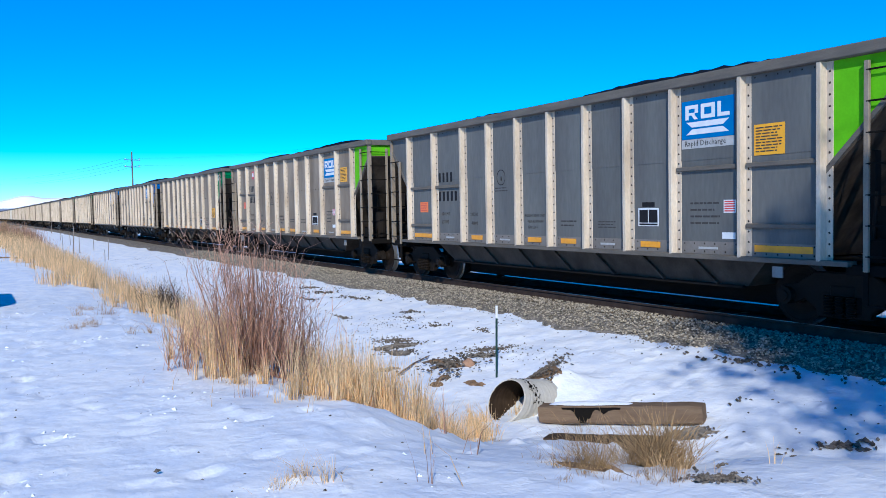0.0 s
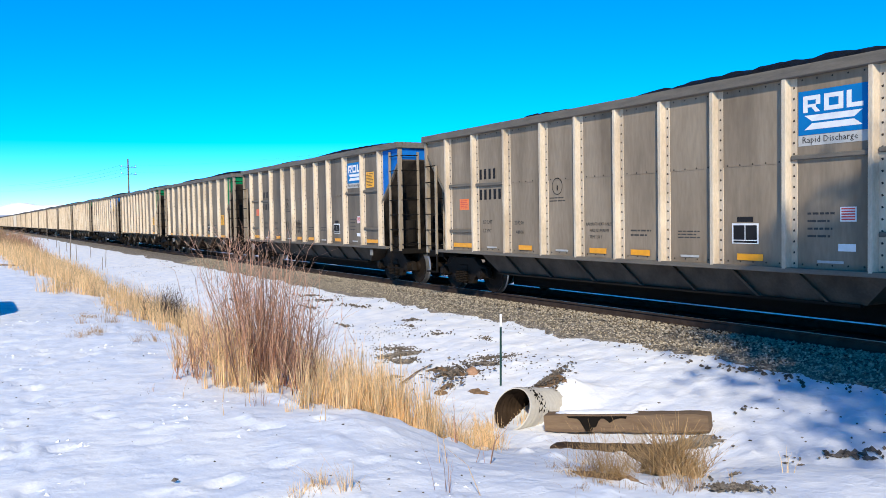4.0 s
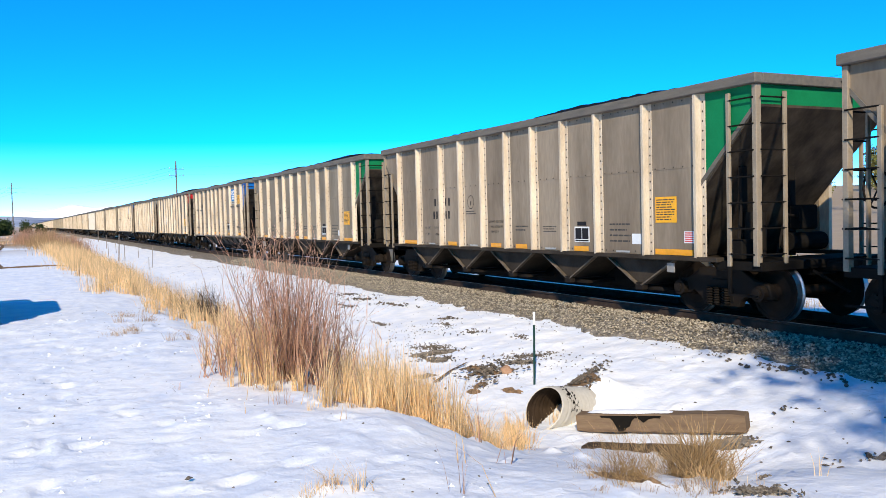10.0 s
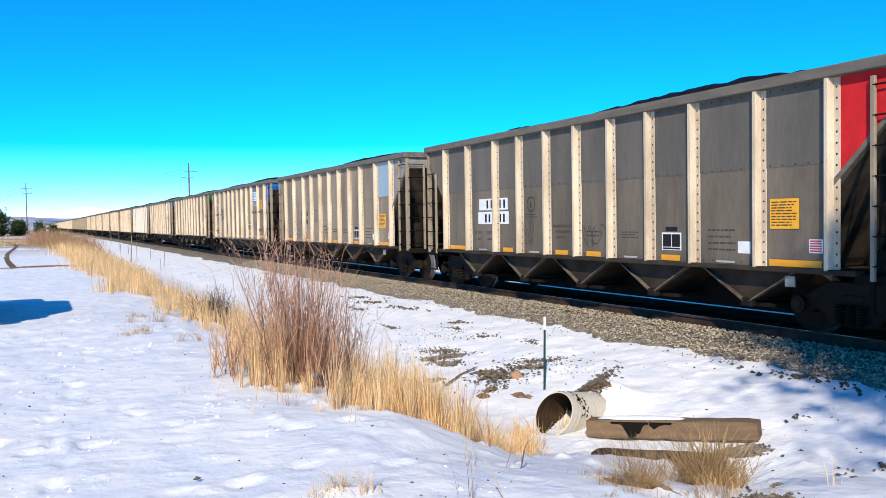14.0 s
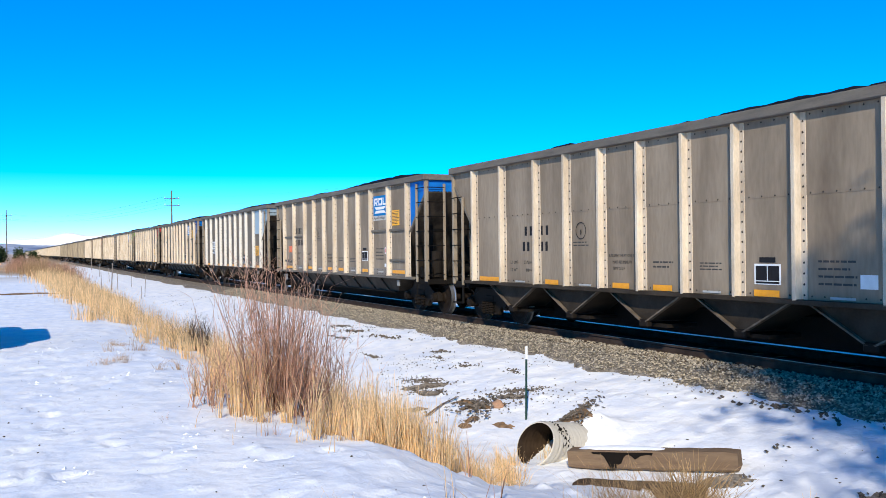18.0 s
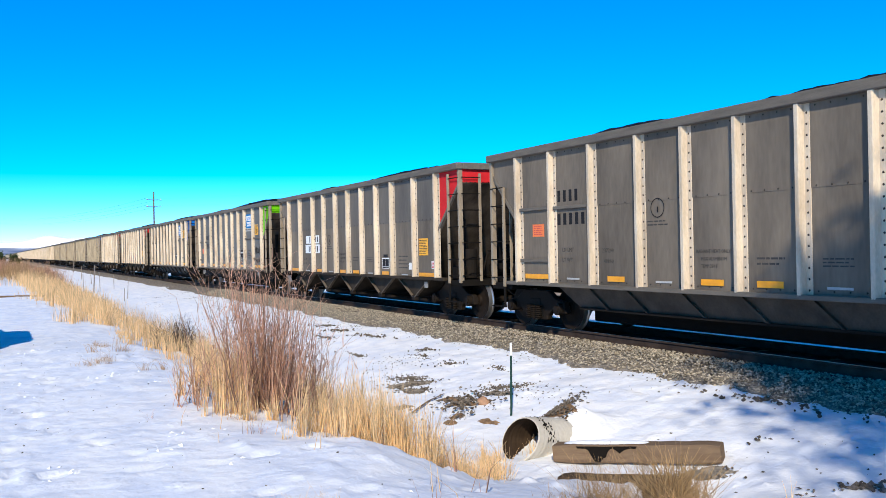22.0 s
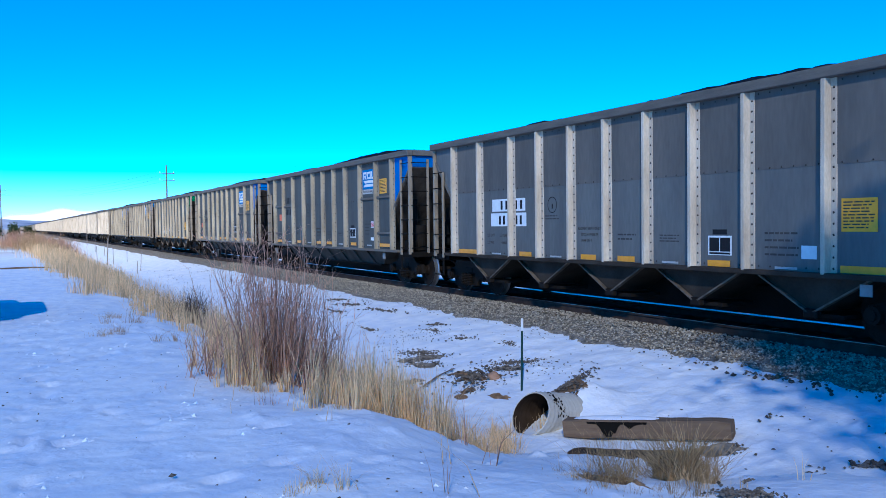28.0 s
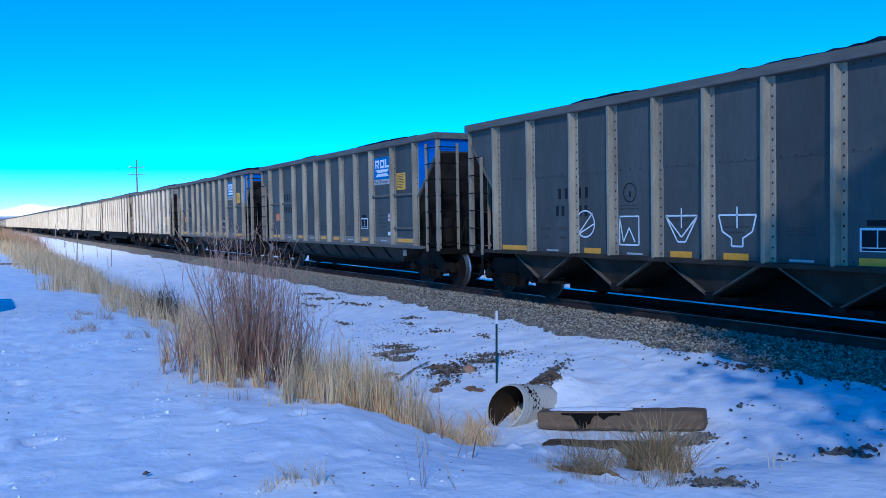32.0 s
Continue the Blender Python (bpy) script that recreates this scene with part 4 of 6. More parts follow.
# kind (T tub, V five hoppers), end paint, sheet tone
TRAIN = ("Tlimeb Ulimet Vgreent Ubluet Ublueg Vgreenm Vgreent Ubluet Vgreent Vgreenm Ubluet Vredg Vgreyt Tbluet Vgreent Tbluet Vpalew Ublueg Vredg Tlimeb "
         "Ublueg Vredg Vredb Ublued Tblued Vgreend Tblued Tblued Vgreyt").split()
UPPER = {"d": PANEL_DARK, "m": PANEL_MID, "b": PANEL_UPPER, "t": PANEL_TAN, "g": PANEL_UPPER, "w": PANEL_GREY}
TONE = {"d": PANEL_DARK, "m": PANEL_MID, "b": PANEL_BLUE, "t": PANEL_TAN, "g": PANEL_GREY, "w": PANEL_GREY}
TONE_WORD = {"d": "dim-light dark grey", "b": "blue-grey", "t": "tan-stained grey", "m": "olive-brown shade-toned", "g": "grey", "w": "pale grey"}
MODEL = {kind: coal_car(kind) for kind in "TUV"}


def own_paint(ob, mat):
    ob.material_slots[0].link = "OBJECT"
    ob.material_slots[0].material = mat


def travel(t):
    """How far the train has rolled since the start: slowly gathering speed."""
    return 12.5694 * t + 0.005997 * t ** 2 + 0.0000049 * t ** 3


# the play in the couplers
SLACK = {0: 0.04, 1: 0.01, 2: -0.05, 3: -0.08, 4: -0.1, 5: -0.12, 6: -0.05, 7: 0.02, 8: 0.02, 9: 0.01, 10: 0.09, 11: 0.04, 12: 0.04, 13: 0.04, 15: 0.08, 16: 0.04, 17: 0.02,
         18: -0.02, 19: -0.04, 20: -0.06, 21: -0.05, 22: -0.05, 23: -0.04, 24: -0.03, 25: -0.03}


def centre(k, t):
    return 13.66 + PITCH * k + SLACK.get(k, 0.0) - travel(t)


def scribble(car, y, z, w, h, mat, seed, label, strokes=7, thick=0.012):
    """Sprayed or chalked strokes with no readable letters."""
    r = random.Random(seed)
    lines = []
    y += 0.16
    for i in range(strokes):
        c, p = y - w * (i + 0.5) / strokes, []
        a0, turn, ry, rz = r.uniform(0, 6), r.choice((-1, 1)) * r.uniform(2.5, 5.5), w / strokes * r.uniform(0.35, 0.8), h * r.uniform(0.25, 0.5)
        for j in range(12):
            a = a0 + turn * j / 11
            p.append((XP - 0.01, c + ry * math.cos(a) + r.gauss(0, 0.01), z + h / 2 + rz * math.sin(a * 1.3)))
        lines.append(p)
    bm = bmnew()
    for p in lines:
        for q0, q1 in zip(p, p[1:]):
            d = Vector(q1) - Vector(q0)
            if d.length > 1e-4:
                sd = Vector((0, -d.z, d.y)).normalized() * thick
                bm.faces.new([bm.verts.new(v) for v in (Vector(q0) + sd, Vector(q0) - sd, Vector(q1) - sd, Vector(q1) + sd)])
    return tagged(part("graffiti", bm, mat, car), label, kind="stuff")


def chalk_outline(car, outline, y, z, w, h):
    """A white chalk drawing: a closed outline scaled to w by h."""
    bm = bmnew()
    pts = [Vector((XP - 0.008, y + 0.16 - w * u, z + h * v)) for u, v in outline]
    for a, b in zip(pts, pts[1:]):
        d = b - a
        sd = Vector((0, -d.z, d.y)).normalized() * 0.014
        bm.faces.new([bm.verts.new(v) for v in (a + sd, a - sd, b - sd, b + sd)])
    return part("chalk_drawing", bm, WHITE, car, "white chalk outline drawing")


def dress(car, k, kind):
    """What sets single cars apart: white number patches, sprayed tags, chalk drawings."""
    if k in (11, 18, 22):
        for y0, y1, z0, z1 in ((4.3, 3.5, 2.04, 2.32), (3.26, 2.88, 2.04, 2.32), (4.36, 3.5, 1.7, 2.0), (3.26, 2.84, 1.7, 2.0)):
            decal("number_patch", car, y0, y1, z0, z1, WHITE, "white repainted number patch", XP + 0.0005)
    if k == 16:
        for ob in list(car.children):
            base = ob.name.split(".")[0]
            if base in ("reporting_mark", "car_number"):
                bpy.data.objects.remove(ob)
            elif base in ("load_limit_text", "light_weight_text"):
                ob.matrix_basis = pose(0, -1.2, -0.17) @ ob.matrix_basis
            elif base == "weight_figures":
                ob.matrix_basis = pose(0, -1.85, -0.17) @ ob.matrix_basis
        for z0, y0, count in ((2.05, 4.6, 4), (1.7, 4.63, 5)):
            patch_ = decal("number_patch", car, 4.66, 4.0, z0, z0 + 0.31, WHITE, "white repainted number patch with black characters", XP - 0.001)
            for i in range(count):
                part("character", glyphs(bmnew(), XP - 0.006, y0 - i * 0.54 / (count - 1), z0 + 0.05, 0.21, 1, 0.07), INK, patch_)
    if k in (12, 16):
        decal("pale_sheet", car, -4.99, -6.02, 2.6, 3.68, PANEL_PALE, "pale blue repainted upper sheet", XP - 0.009)
    if k == 1:
        decal("red_sticker", car, 4.36, 4.04, 3.16, 3.48, RED_INK, "square red sticker with a white blot", XP - 0.006)
        decal("white_blot", car, 4.28, 4.12, 3.26, 3.42, WHITE, "", XP - 0.0095)
    if k == 5:
        scribble(car, 2.1, 1.08, 0.9, 0.42, INK, 5, "black sprayed tag", 8, 0.016)
    if k == 4:
        scribble(car, 2.0, 1.2, 1.6, 0.7, INK, 6, "black sprayed tag", 9)
    if k == 2:
        scribble(car, -6.45, 1.0, 0.85, 0.13, WHITE, 10, "white sprayed tag along the sill", 8, 0.009)
        scribble(car, -6.25, 3.28, 0.8, 0.34, WHITE, 8, "white sprayed tag on the green corner", 6)
        scribble(car, 2.1, 1.15, 0.9, 0.45, INK, 9, "black sprayed tag", 5)
    if k == 6:
        scribble(car, 3.3, 1.3, 0.8, 0.4, WHITE, 12, "white sprayed tag", 6)
        scribble(car, 0.9, 1.3, 0.9, 0.4, WHITE, 13, "white sprayed tag", 6)
        scribble(car, -1.3, 1.4, 0.8, 0.3, INK, 14, "black sprayed tag", 6)
    if k == 19:
        scribble(car, -5.15, 1.66, 0.95, 0.34, INK, 15, "black sprayed tag", 7, 0.018)
        scribble(car, -5.15, 1.28, 1.0, 0.3, INK, 16, "black sprayed tag", 7, 0.018)
    if k == 21:
        for y0, mat_, seed_ in ((0.75, MAGENTA, 17), (-0.4, INK, 18), (-1.5, MAGENTA, 19), (0.6, WHITE, 27), (-0.3, SIGN_BLUE, 28), (-1.4, WHITE, 29)):
            scribble(car, y0, 1.15, 0.95, 0.62, mat_, seed_, "magenta, blue and white bubble tag", 6, 0.03 if mat_ is not WHITE else 0.014)
    if k == 11:
        scribble(car, 2.05, 1.2, 0.5, 0.75, FAINT, 20, "faint black line tag", 3, 0.008)
        scribble(car, -0.25, 1.15, 0.9, 0.6, FAINT, 21, "faint black line tag", 4, 0.008)
    if k == 13:
        circle = [(0.5 + 0.5 * math.cos(a * 0.35), 0.5 + 0.5 * math.sin(a * 0.35)) for a in range(19)]
        chalk_outline(car, circle, 5.95, 2.5, 0.7, 0.55)
        chalk_outline(car, [(0, 0), (0, 0.7), (0.3, 1), (0.7, 1), (1, 0.7), (1, 0), (0, 0)], 5.95, 2.95, 0.75, 0.5)
        chalk_outline(car, circle, 5.9, 1.62, 0.6, 0.7)
    if k == 25:
        chalk_outline(car, [(0.5 + 0.5 * math.cos(a * 0.35), 0.5 + 0.5 * math.sin(a * 0.35)) for a in range(19)] + [(0.1, 0.1), (0.9, 0.9)], 3.2, 1.34, 0.55, 0.5)
        chalk_outline(car, [(0, 1), (1, 1), (1, 0), (0, 0), (0, 1), (0.2, 0.1), (0.5, 0.6), (0.8, 0.1)], 1.95, 1.22, 0.5, 0.5)
        chalk_outline(car, [(0, 1), (1, 1), (0.62, 0.15), (0.38, 0.15), (0, 1), (0.5, 0.3), (1, 1)], 0.8, 1.22, 0.72, 0.5)
        chalk_outline(car, [(0.5, 1.25), (0.5, 0.6)], 0.8, 1.22, 0.72, 0.5)
        chalk_outline(car, [(0, 1), (1, 1), (0.9, 0.5), (0.65, 0.3), (0.65, 0.05), (0.35, 0.05), (0.35, 0.3), (0.1, 0.5), (0, 1)], -0.35, 1.22, 0.72, 0.5)
        chalk_outline(car, [(0.5, 1.25), (0.5, 0.6)], -0.35, 1.22, 0.72, 0.5)


CARS = []
WHITE_POST = material("clean_white_post", (0.62, 0.57, 0.49), 0.6, 0, 0.12, 3, 30, 0.05)
for k in range(-1, 29):
    spec = TRAIN[k] if k >= 0 else "Tbluet"
    kind, paint, tone = spec[0], spec[1:-1], spec[-1]
    here = pose(TRACK_X, centre(k, 0), 0)
    car = copy_thing(MODEL[kind], here)
    for ob in car.children:
        nm = ob.name.split(".")[0]
        if nm in ("side_panel", "far_side_wall"):
            own_paint(ob, TONE[tone])
            if nm == "side_panel" and kind == "V":
                ob.material_slots[2].link = "OBJECT"
                ob.material_slots[2].material = UPPER[tone]
            elif nm == "side_panel":
                ob.material_slots[2].link = "OBJECT"
                ob.material_slots[2].material = TONE[tone]
        elif nm == "post" and tone == "d":
            own_paint(ob, POST_DIRTY_DIM)
        elif nm == "post" and tone == "w":
            own_paint(ob, WHITE_POST)
        elif nm in ("end_band", "corner_sheet"):
            low = ob.bound_box[0][1] < 0
            own_paint(ob, PAINT[paint] if low else TONE[tone])
    part("coal_load", LOADS[k % 4], COAL, car, "heaped black coal")
    dress(car, k, kind)
    shape = "one long hopper tub" if kind != "V" else "five hopper doors"
    tagged(car, f"{TONE_WORD[tone]} coal car, {paint} end, {shape}", "coal car", "cars of the coal train")
    CARS.append((k, car))
for m_ in MODEL.values():
    for ob in (*m_.children_recursive, m_):
        bpy.data.objects.remove(ob)


def far_car(posts):
    """A plainer car for the distant tail of the train."""
    car = new("coal_car")
    bm = bmnew()
    prism(bm, [(-7.3, ZT), (7.3, ZT), (7.3, 3.15), (6.1, 2.2), (6.1, ZS), (-6.1, ZS), (-6.1, 2.2), (-7.3, 3.15)], 0, -1.49, 1.49)
    part("body", bm, PANEL_TAN, car)
    for y in POSTS["V"] if posts else ():
        part("post", POST_FAR, POST, car, at=pose(0, y, 0))
    for s in (-1, 1):
        part("top_chord", box(bmnew(), s * 1.62, s * 1.44, -7.39, 7.39, ZT, ZR), CHORD, car)
        part("truck", box(box(bmnew(), -1.1, 1.1, s * 6.17 - 1.0, s * 6.17 + 1.0, 0.3, 0.7), -0.8, 0.8, s * 6.17 - 1.3, s * 6.17 + 1.3, 0.02, 0.5), TRUCK, car)
        part("corner_post", box(bmnew(), -1.55, -1.44, s * 7.2, s * 7.29, 0.92, ZT), POST, car)
    part("hopper", prism(bmnew(), [(-5.0, ZS), (5.0, ZS), (4.5, 0.5), (-4.5, 0.5)], 0, -1.3, 1.3), HOPPER, car)
    part("underframe", box(bmnew(), -1.4, 1.4, -7.7, 7.7, 0.75, 0.96), SOOT, car)
    return car


POST_FAR = mesh_of(prism(bmnew(), [(XP, 0.09), (XF, 0.045), (XF, -0.045), (XP, -0.09)], 2, ZS, ZT), "post", POST)
_far, _farther = far_car(True), far_car(False)
for k in range(29, 88):
    car = copy_thing(_far if k < 48 else _farther, pose(TRACK_X, centre(k, 0), 0))
    r5 = random.Random(k)
    tone = r5.choice("ttggtw")
    for ob in car.children:
        if ob.name.split(".")[0] == "body":
            own_paint(ob, TONE[tone])
    part("coal_load", LOADS[k % 4], COAL, car, "heaped black coal")
    tagged(car, f"distant {TONE_WORD[tone]} aluminium coal car heaped with coal", "coal car", "cars of the coal train")
    CARS.append((k, car))
for ob in (*_far.children_recursive, _far, *_farther.children_recursive, _farther):
    bpy.data.objects.remove(ob)


# ---- the ditch: culvert, timbers, stake, rocks ----
def culvert():
    thing = tagged(new("culvert"), "galvanised corrugated steel culvert pipe with rusty inside", "culvert pipe")
    thing.matrix_basis = pose(6.12, 9.34, -0.745, 0, 10, 19)   # the pipe runs along its own +x, under the track
    rings, sides, verts, faces = 44, 40, [], []
    for i in range(rings + 1):
        x = i * 0.0335
        r = 0.288 + 0.011 * math.sin(x * 2 * math.pi / 0.085)
        for s in range(sides):
            a = 2 * math.pi * s / sides
            # the mouth is cut a little aslant
            verts.append((x + (0.1 * math.sin(a) if i == 0 else 0.1 * math.sin(a) * max(0, 1 - x / 0.5)), r * math.cos(a), r * math.sin(a)))
    n = len(verts)
    verts += [(x, y * 0.955, z * 0.955) for x, y, z in verts]
    for i in range(rings):
        for s in range(sides):
            a, b = i * sides + s, i * sides + (s + 1) % sides
            faces.append((a, b, b + sides, a + sides))
    outer = bpy.data.meshes.new("pipe_wall")
    outer.from_pydata(verts[:n], [], faces)
    inner = bpy.data.meshes.new("pipe_lining")
    inner.from_pydata(verts[n:], [], [f[::-1] for f in faces])
    for me in (outer, inner):
        me.polygons.foreach_set("use_smooth", [True] * len(me.polygons))
    outer.materials.append(ZINC)
    inner.materials.append(RUST)
    part("pipe_wall", outer, ZINC, thing)
    part("pipe_lining", inner, RUST, thing, "rust-brown inside of the pipe")
    part("silt", bar(bmnew(), (0.95, 0, 0), (0.98, 0, 0), 0.27, sides=24), DIRT, thing, "brown silt filling the pipe")
    tar, q = [], []

    def on_pipe(u, a):
        r = 0.291 + 0.011 * math.sin(u * 2 * math.pi / 0.085)
        return (u + 0.1 * math.sin(a) * max(0, 1 - u / 0.5), r * math.cos(a), r * math.sin(a))

    for i in range(54):
        for k in range(48):
            u, a = 0.04 + i * 0.008, 1.25 + k * 0.04
            if noise.noise(Vector((u * 20, a * 2.2, 4))) + 0.6 * noise.noise(Vector((u * 60, a * 9, 8))) + 0.14 - abs(u - 0.17 - 0.09 * (a - 1.5)) * 5 > 0:
                n_ = len(tar)
                tar += [on_pipe(u, a), on_pipe(u + 0.008, a), on_pipe(u + 0.008, a + 0.04), on_pipe(u, a + 0.04)]
                q.append((n_, n_ + 1, n_ + 2, n_ + 3))
    stain = bpy.data.meshes.new("tar_patch")
    stain.from_pydata(tar, [], q)
    stain.materials.append(SOOT)
    tagged(part("tar_patch", stain, SOOT, thing, "flaking black tar on the pipe"), kind="stuff")
    lip = bpy.data.meshes.new("pipe_lip")
    lip.from_pydata(verts[:sides] + verts[n:n + sides], [], [(s, (s + 1) % sides, sides + (s + 1) % sides, sides + s) for s in range(sides)])
    lip.materials.append(ZINC)
    part("pipe_lip", lip, ZINC, thing)


culvert()


def timber(x0, y0, x1, y1, z0, z1, w, h, label, lean=0, sunk=False):
    """A squared old beam between two ends, its corners worn round."""
    a, b = Vector((x0, y0, z0)), Vector((x1, y1, z1))
    length = (b - a).length
    thing = tagged(new("railway_timber"), label, "timber")
    r = random.Random(int(x0 * 100))
    bm = bmnew()
    n = 14
    rings = []
    for i in range(n + 1):
        x = length * i / n
        o = []
        for sy, sz in ((-1, -0.8), (-0.85, -1), (0.85, -1), (1, -0.8), (1, 0.85), (0.88, 1), (-0.88, 1), (-1, 0.85)):
            q = 1 - (0.06 if i in (0, n) else 0)
            o.append(bm.verts.new((x, sy * w / 2 * q + r.uniform(-0.005, 0.005), h / 2 + sz * h / 2 * q + r.uniform(-0.006, 0.006))))
        rings.append(o)
    for p, q in zip(rings, rings[1:]):
        for i in range(8):
            bm.faces.new((p[i], p[(i + 1) % 8], q[(i + 1) % 8], q[i]))
    bm.faces.new(rings[0][::-1])
    bm.faces.new(rings[-1])
    bmesh.ops.recalc_face_normals(bm, faces=bm.faces[:])
    turn = (b - a).to_track_quat("X", "Z").to_matrix().to_4x4()
    thing.matrix_basis = Matrix.Translation(a) @ turn @ pose(0, 0, 0, lean, 0, 0)
    part("beam", bm, WET_TIMBER if sunk else TIMBER, thing)
    return thing, length


t1, len1 = timber(6.36, 8.86, 7.5, 7.16, -0.95, -0.76, 0.25, 0.22, "weathered brown railway tie lying on snow")
# the snow left along the first half of its top, and a char-dark stain beside it
bm = bmnew()
rows_ = []
for i in range(19):
    x = 0.12 + i * 0.06
    f = math.sin(math.pi * i / 18) ** 0.4
    rows_.append([bm.verts.new((x, (j / 6 - 0.5) * 0.2 * (0.4 + 0.6 * f) + 0.025, 0.22 + 0.035 * f * math.sin(math.pi * j / 6))) for j in range(7)])
for p, q in zip(rows_, rows_[1:]):
    for j in range(6):
        bm.faces.new((p[j], p[j + 1], q[j + 1], q[j]))
part("snow_cap", bm, GROUND, t1, "thin strip of snow on top", smooth=True)
_rs = random.Random(4)
_low = [(0.34 + 0.035 * i, 0.205 - (0.03 + 0.15 * math.exp(-((i - 7.5) / 3.3) ** 4) + 0.045 * math.exp(-((i - 15) / 1.5) ** 2)) * _rs.uniform(0.75, 1.15)) for i in range(22)]
part("dark_stain", prism(bmnew(), _low + [(1.09, 0.205), (0.32, 0.205)], 1, -0.1315, -0.12), SOOT, t1, "black tarry stain")
timber(5.95, 8.18, 6.74, 6.95, -1.12, -0.99, 0.25, 0.2, "old railway tie half buried in snow and weeds", 0, True)

stake = tagged(new("marker_stake"), "thin dark green steel stake with white tip", "stake")
stake.matrix_basis = pose(7.08, 11.07, -0.85, 0, 1.0, 0)
bm = box(bmnew(), -0.018, 0.018, -0.003, 0.003, 0, 0.95)
box(bm, -0.003, 0.003, -0.0035, 0.026, 0.0, 0.948)
part("shaft", bm, STAKE, stake)
bm = box(bmnew(), -0.019, 0.019, -0.004, 0.004, 0.951, 1.15)
box(bm, -0.004, 0.004, -0.0045, 0.027, 0.952, 1.148)
part("tip", bm, STAKE_TIP, stake, "white painted tip")


def mound(name, x, y, rx, ry, h, mat, label, turn=0.0, seed=1, base=None, kind="stuff"):
    """An irregular low heap that follows the ground."""
    verts, faces, rings, sides = [], [], 9, 34
    for i in range(rings + 1):
        for s in range(sides):
            a = 2 * math.pi * s / sides
            wob = 1 + 0.4 * noise.noise(Vector((2 * math.cos(a), 2 * math.sin(a), seed * 3.1))) + 0.25 * noise.noise(Vector((6 * math.cos(a), 6 * math.sin(a), seed * 1.7)))
            u, v = rx * wob * i / rings * math.cos(a), ry * wob * i / rings * math.sin(a)
            px, py = x + u * math.cos(turn) - v * math.sin(turn), y + u * math.sin(turn) + v * math.cos(turn)
            f = 1 - (i / rings) ** 2
            z = ground_z(px, py) + h * f * (0.7 + 0.6 * noise.noise(Vector((px * 7, py * 7, seed)))) - 0.012 + 0.02 * f + 0.02 * noise.noise(Vector((px * 23, py * 23, seed)))
            verts.append((px, py, z))
    for i in range(rings):
        for s in range(sides):
            a, b = i * sides + s, i * sides + (s + 1) % sides
            faces.append((a, b, b + sides, a + sides))
    me = bpy.data.meshes.new(name)
    me.from_pydata(verts, [], faces)
    me.materials.append(mat)
    return tagged(new(name, me), label, "soil", kind=kind)


def litter(x, y, rx, ry, n, size, turn=0.0, seed=1, lift=0.02):
    """Places for loose stones over a heap."""
    r = random.Random(seed)
    out_ = []
    for _ in range(n):
        a, d = r.uniform(0, 6.28), abs(r.gauss(0, 0.5))
        u, v = rx * d * math.cos(a), ry * d * math.sin(a)
        px, py = x + u * math.cos(turn) - v * math.sin(turn), y + u * math.sin(turn) + v * math.cos(turn)
        out_.append((px, py, ground_z(px, py) + lift, r.uniform(0.4, 1.0) * size))
    return out_


mound("soil_heap", 7.1, 9.9, 0.16, 0.3, 0.09, DIRT, "gravelly soil heaped over the buried pipe", 0.3, 1)
mound("soil_heap", 7.55, 10.3, 0.42, 0.13, 0.05, DIRT, "strip of bare gravelly soil up the snowy slope", 0.6, 2)
for k_, (x_, y_, a_, b_, c_) in enumerate(((6.97, 12.75, 0.13, 0.3, 0.5), (7.2, 12.1, 0.12, 0.14, 0.2), (6.5, 11.75, 0.2, 0.12, 0.6), (6.25, 11.5, 0.1, 0.16, 0.1), (6.68, 11.1, 0.08, 0.2, 0.3), (6.75, 12.35, 0.07, 0.16, 0.9), (6.2, 13.3, 0.12, 0.3, 0.7), (6.85, 14.0, 0.14, 0.36, 0.4), (7.6, 12.3, 0.13, 0.34, 0.3))):
    mound("soil_heap", x_, y_, a_, b_, 0.05, DIRT if k_ < 6 else GRAVEL, "small bare clump of soil and gravel in the snow", c_, 40 + k_)
mound("soil_heap", 6.82, 9.5, 0.32, 0.05, 0.06, DIRT, "brown soil banked along the pipe", 0.35, 51)
mound("soil_heap", 7.0, 14.55, 0.16, 0.5, 0.05, GRAVEL, "small bare clump of soil and gravel in the snow", 0.9, 53)
mound("soil_heap", 6.95, 12.2, 0.1, 0.2, 0.05, DIRT, "small bare clump of soil and gravel in the snow", 0.3, 54)
mound("soil_heap", 7.2, 7.1, 0.17, 0.3, 0.07, GRAVEL, "gravel under the end of the old tie", 0.4, 8)
mound("soil_heap", 4.04, 3.76, 0.2, 0.09, 0.03, GRAVEL, "bare gravelly soil among dry weeds", -0.4, 9)
mound("soil_heap", 4.35, 4.6, 0.16, 0.36, 0.012, DIRT, "brown soil under the tangled weeds", -0.75, 52)
mound("soil_heap", 3.6, 4.5, 0.055, 0.36, 0.03, DIRT, "bare soil at the broken edge of the bank", 0.2, 10)
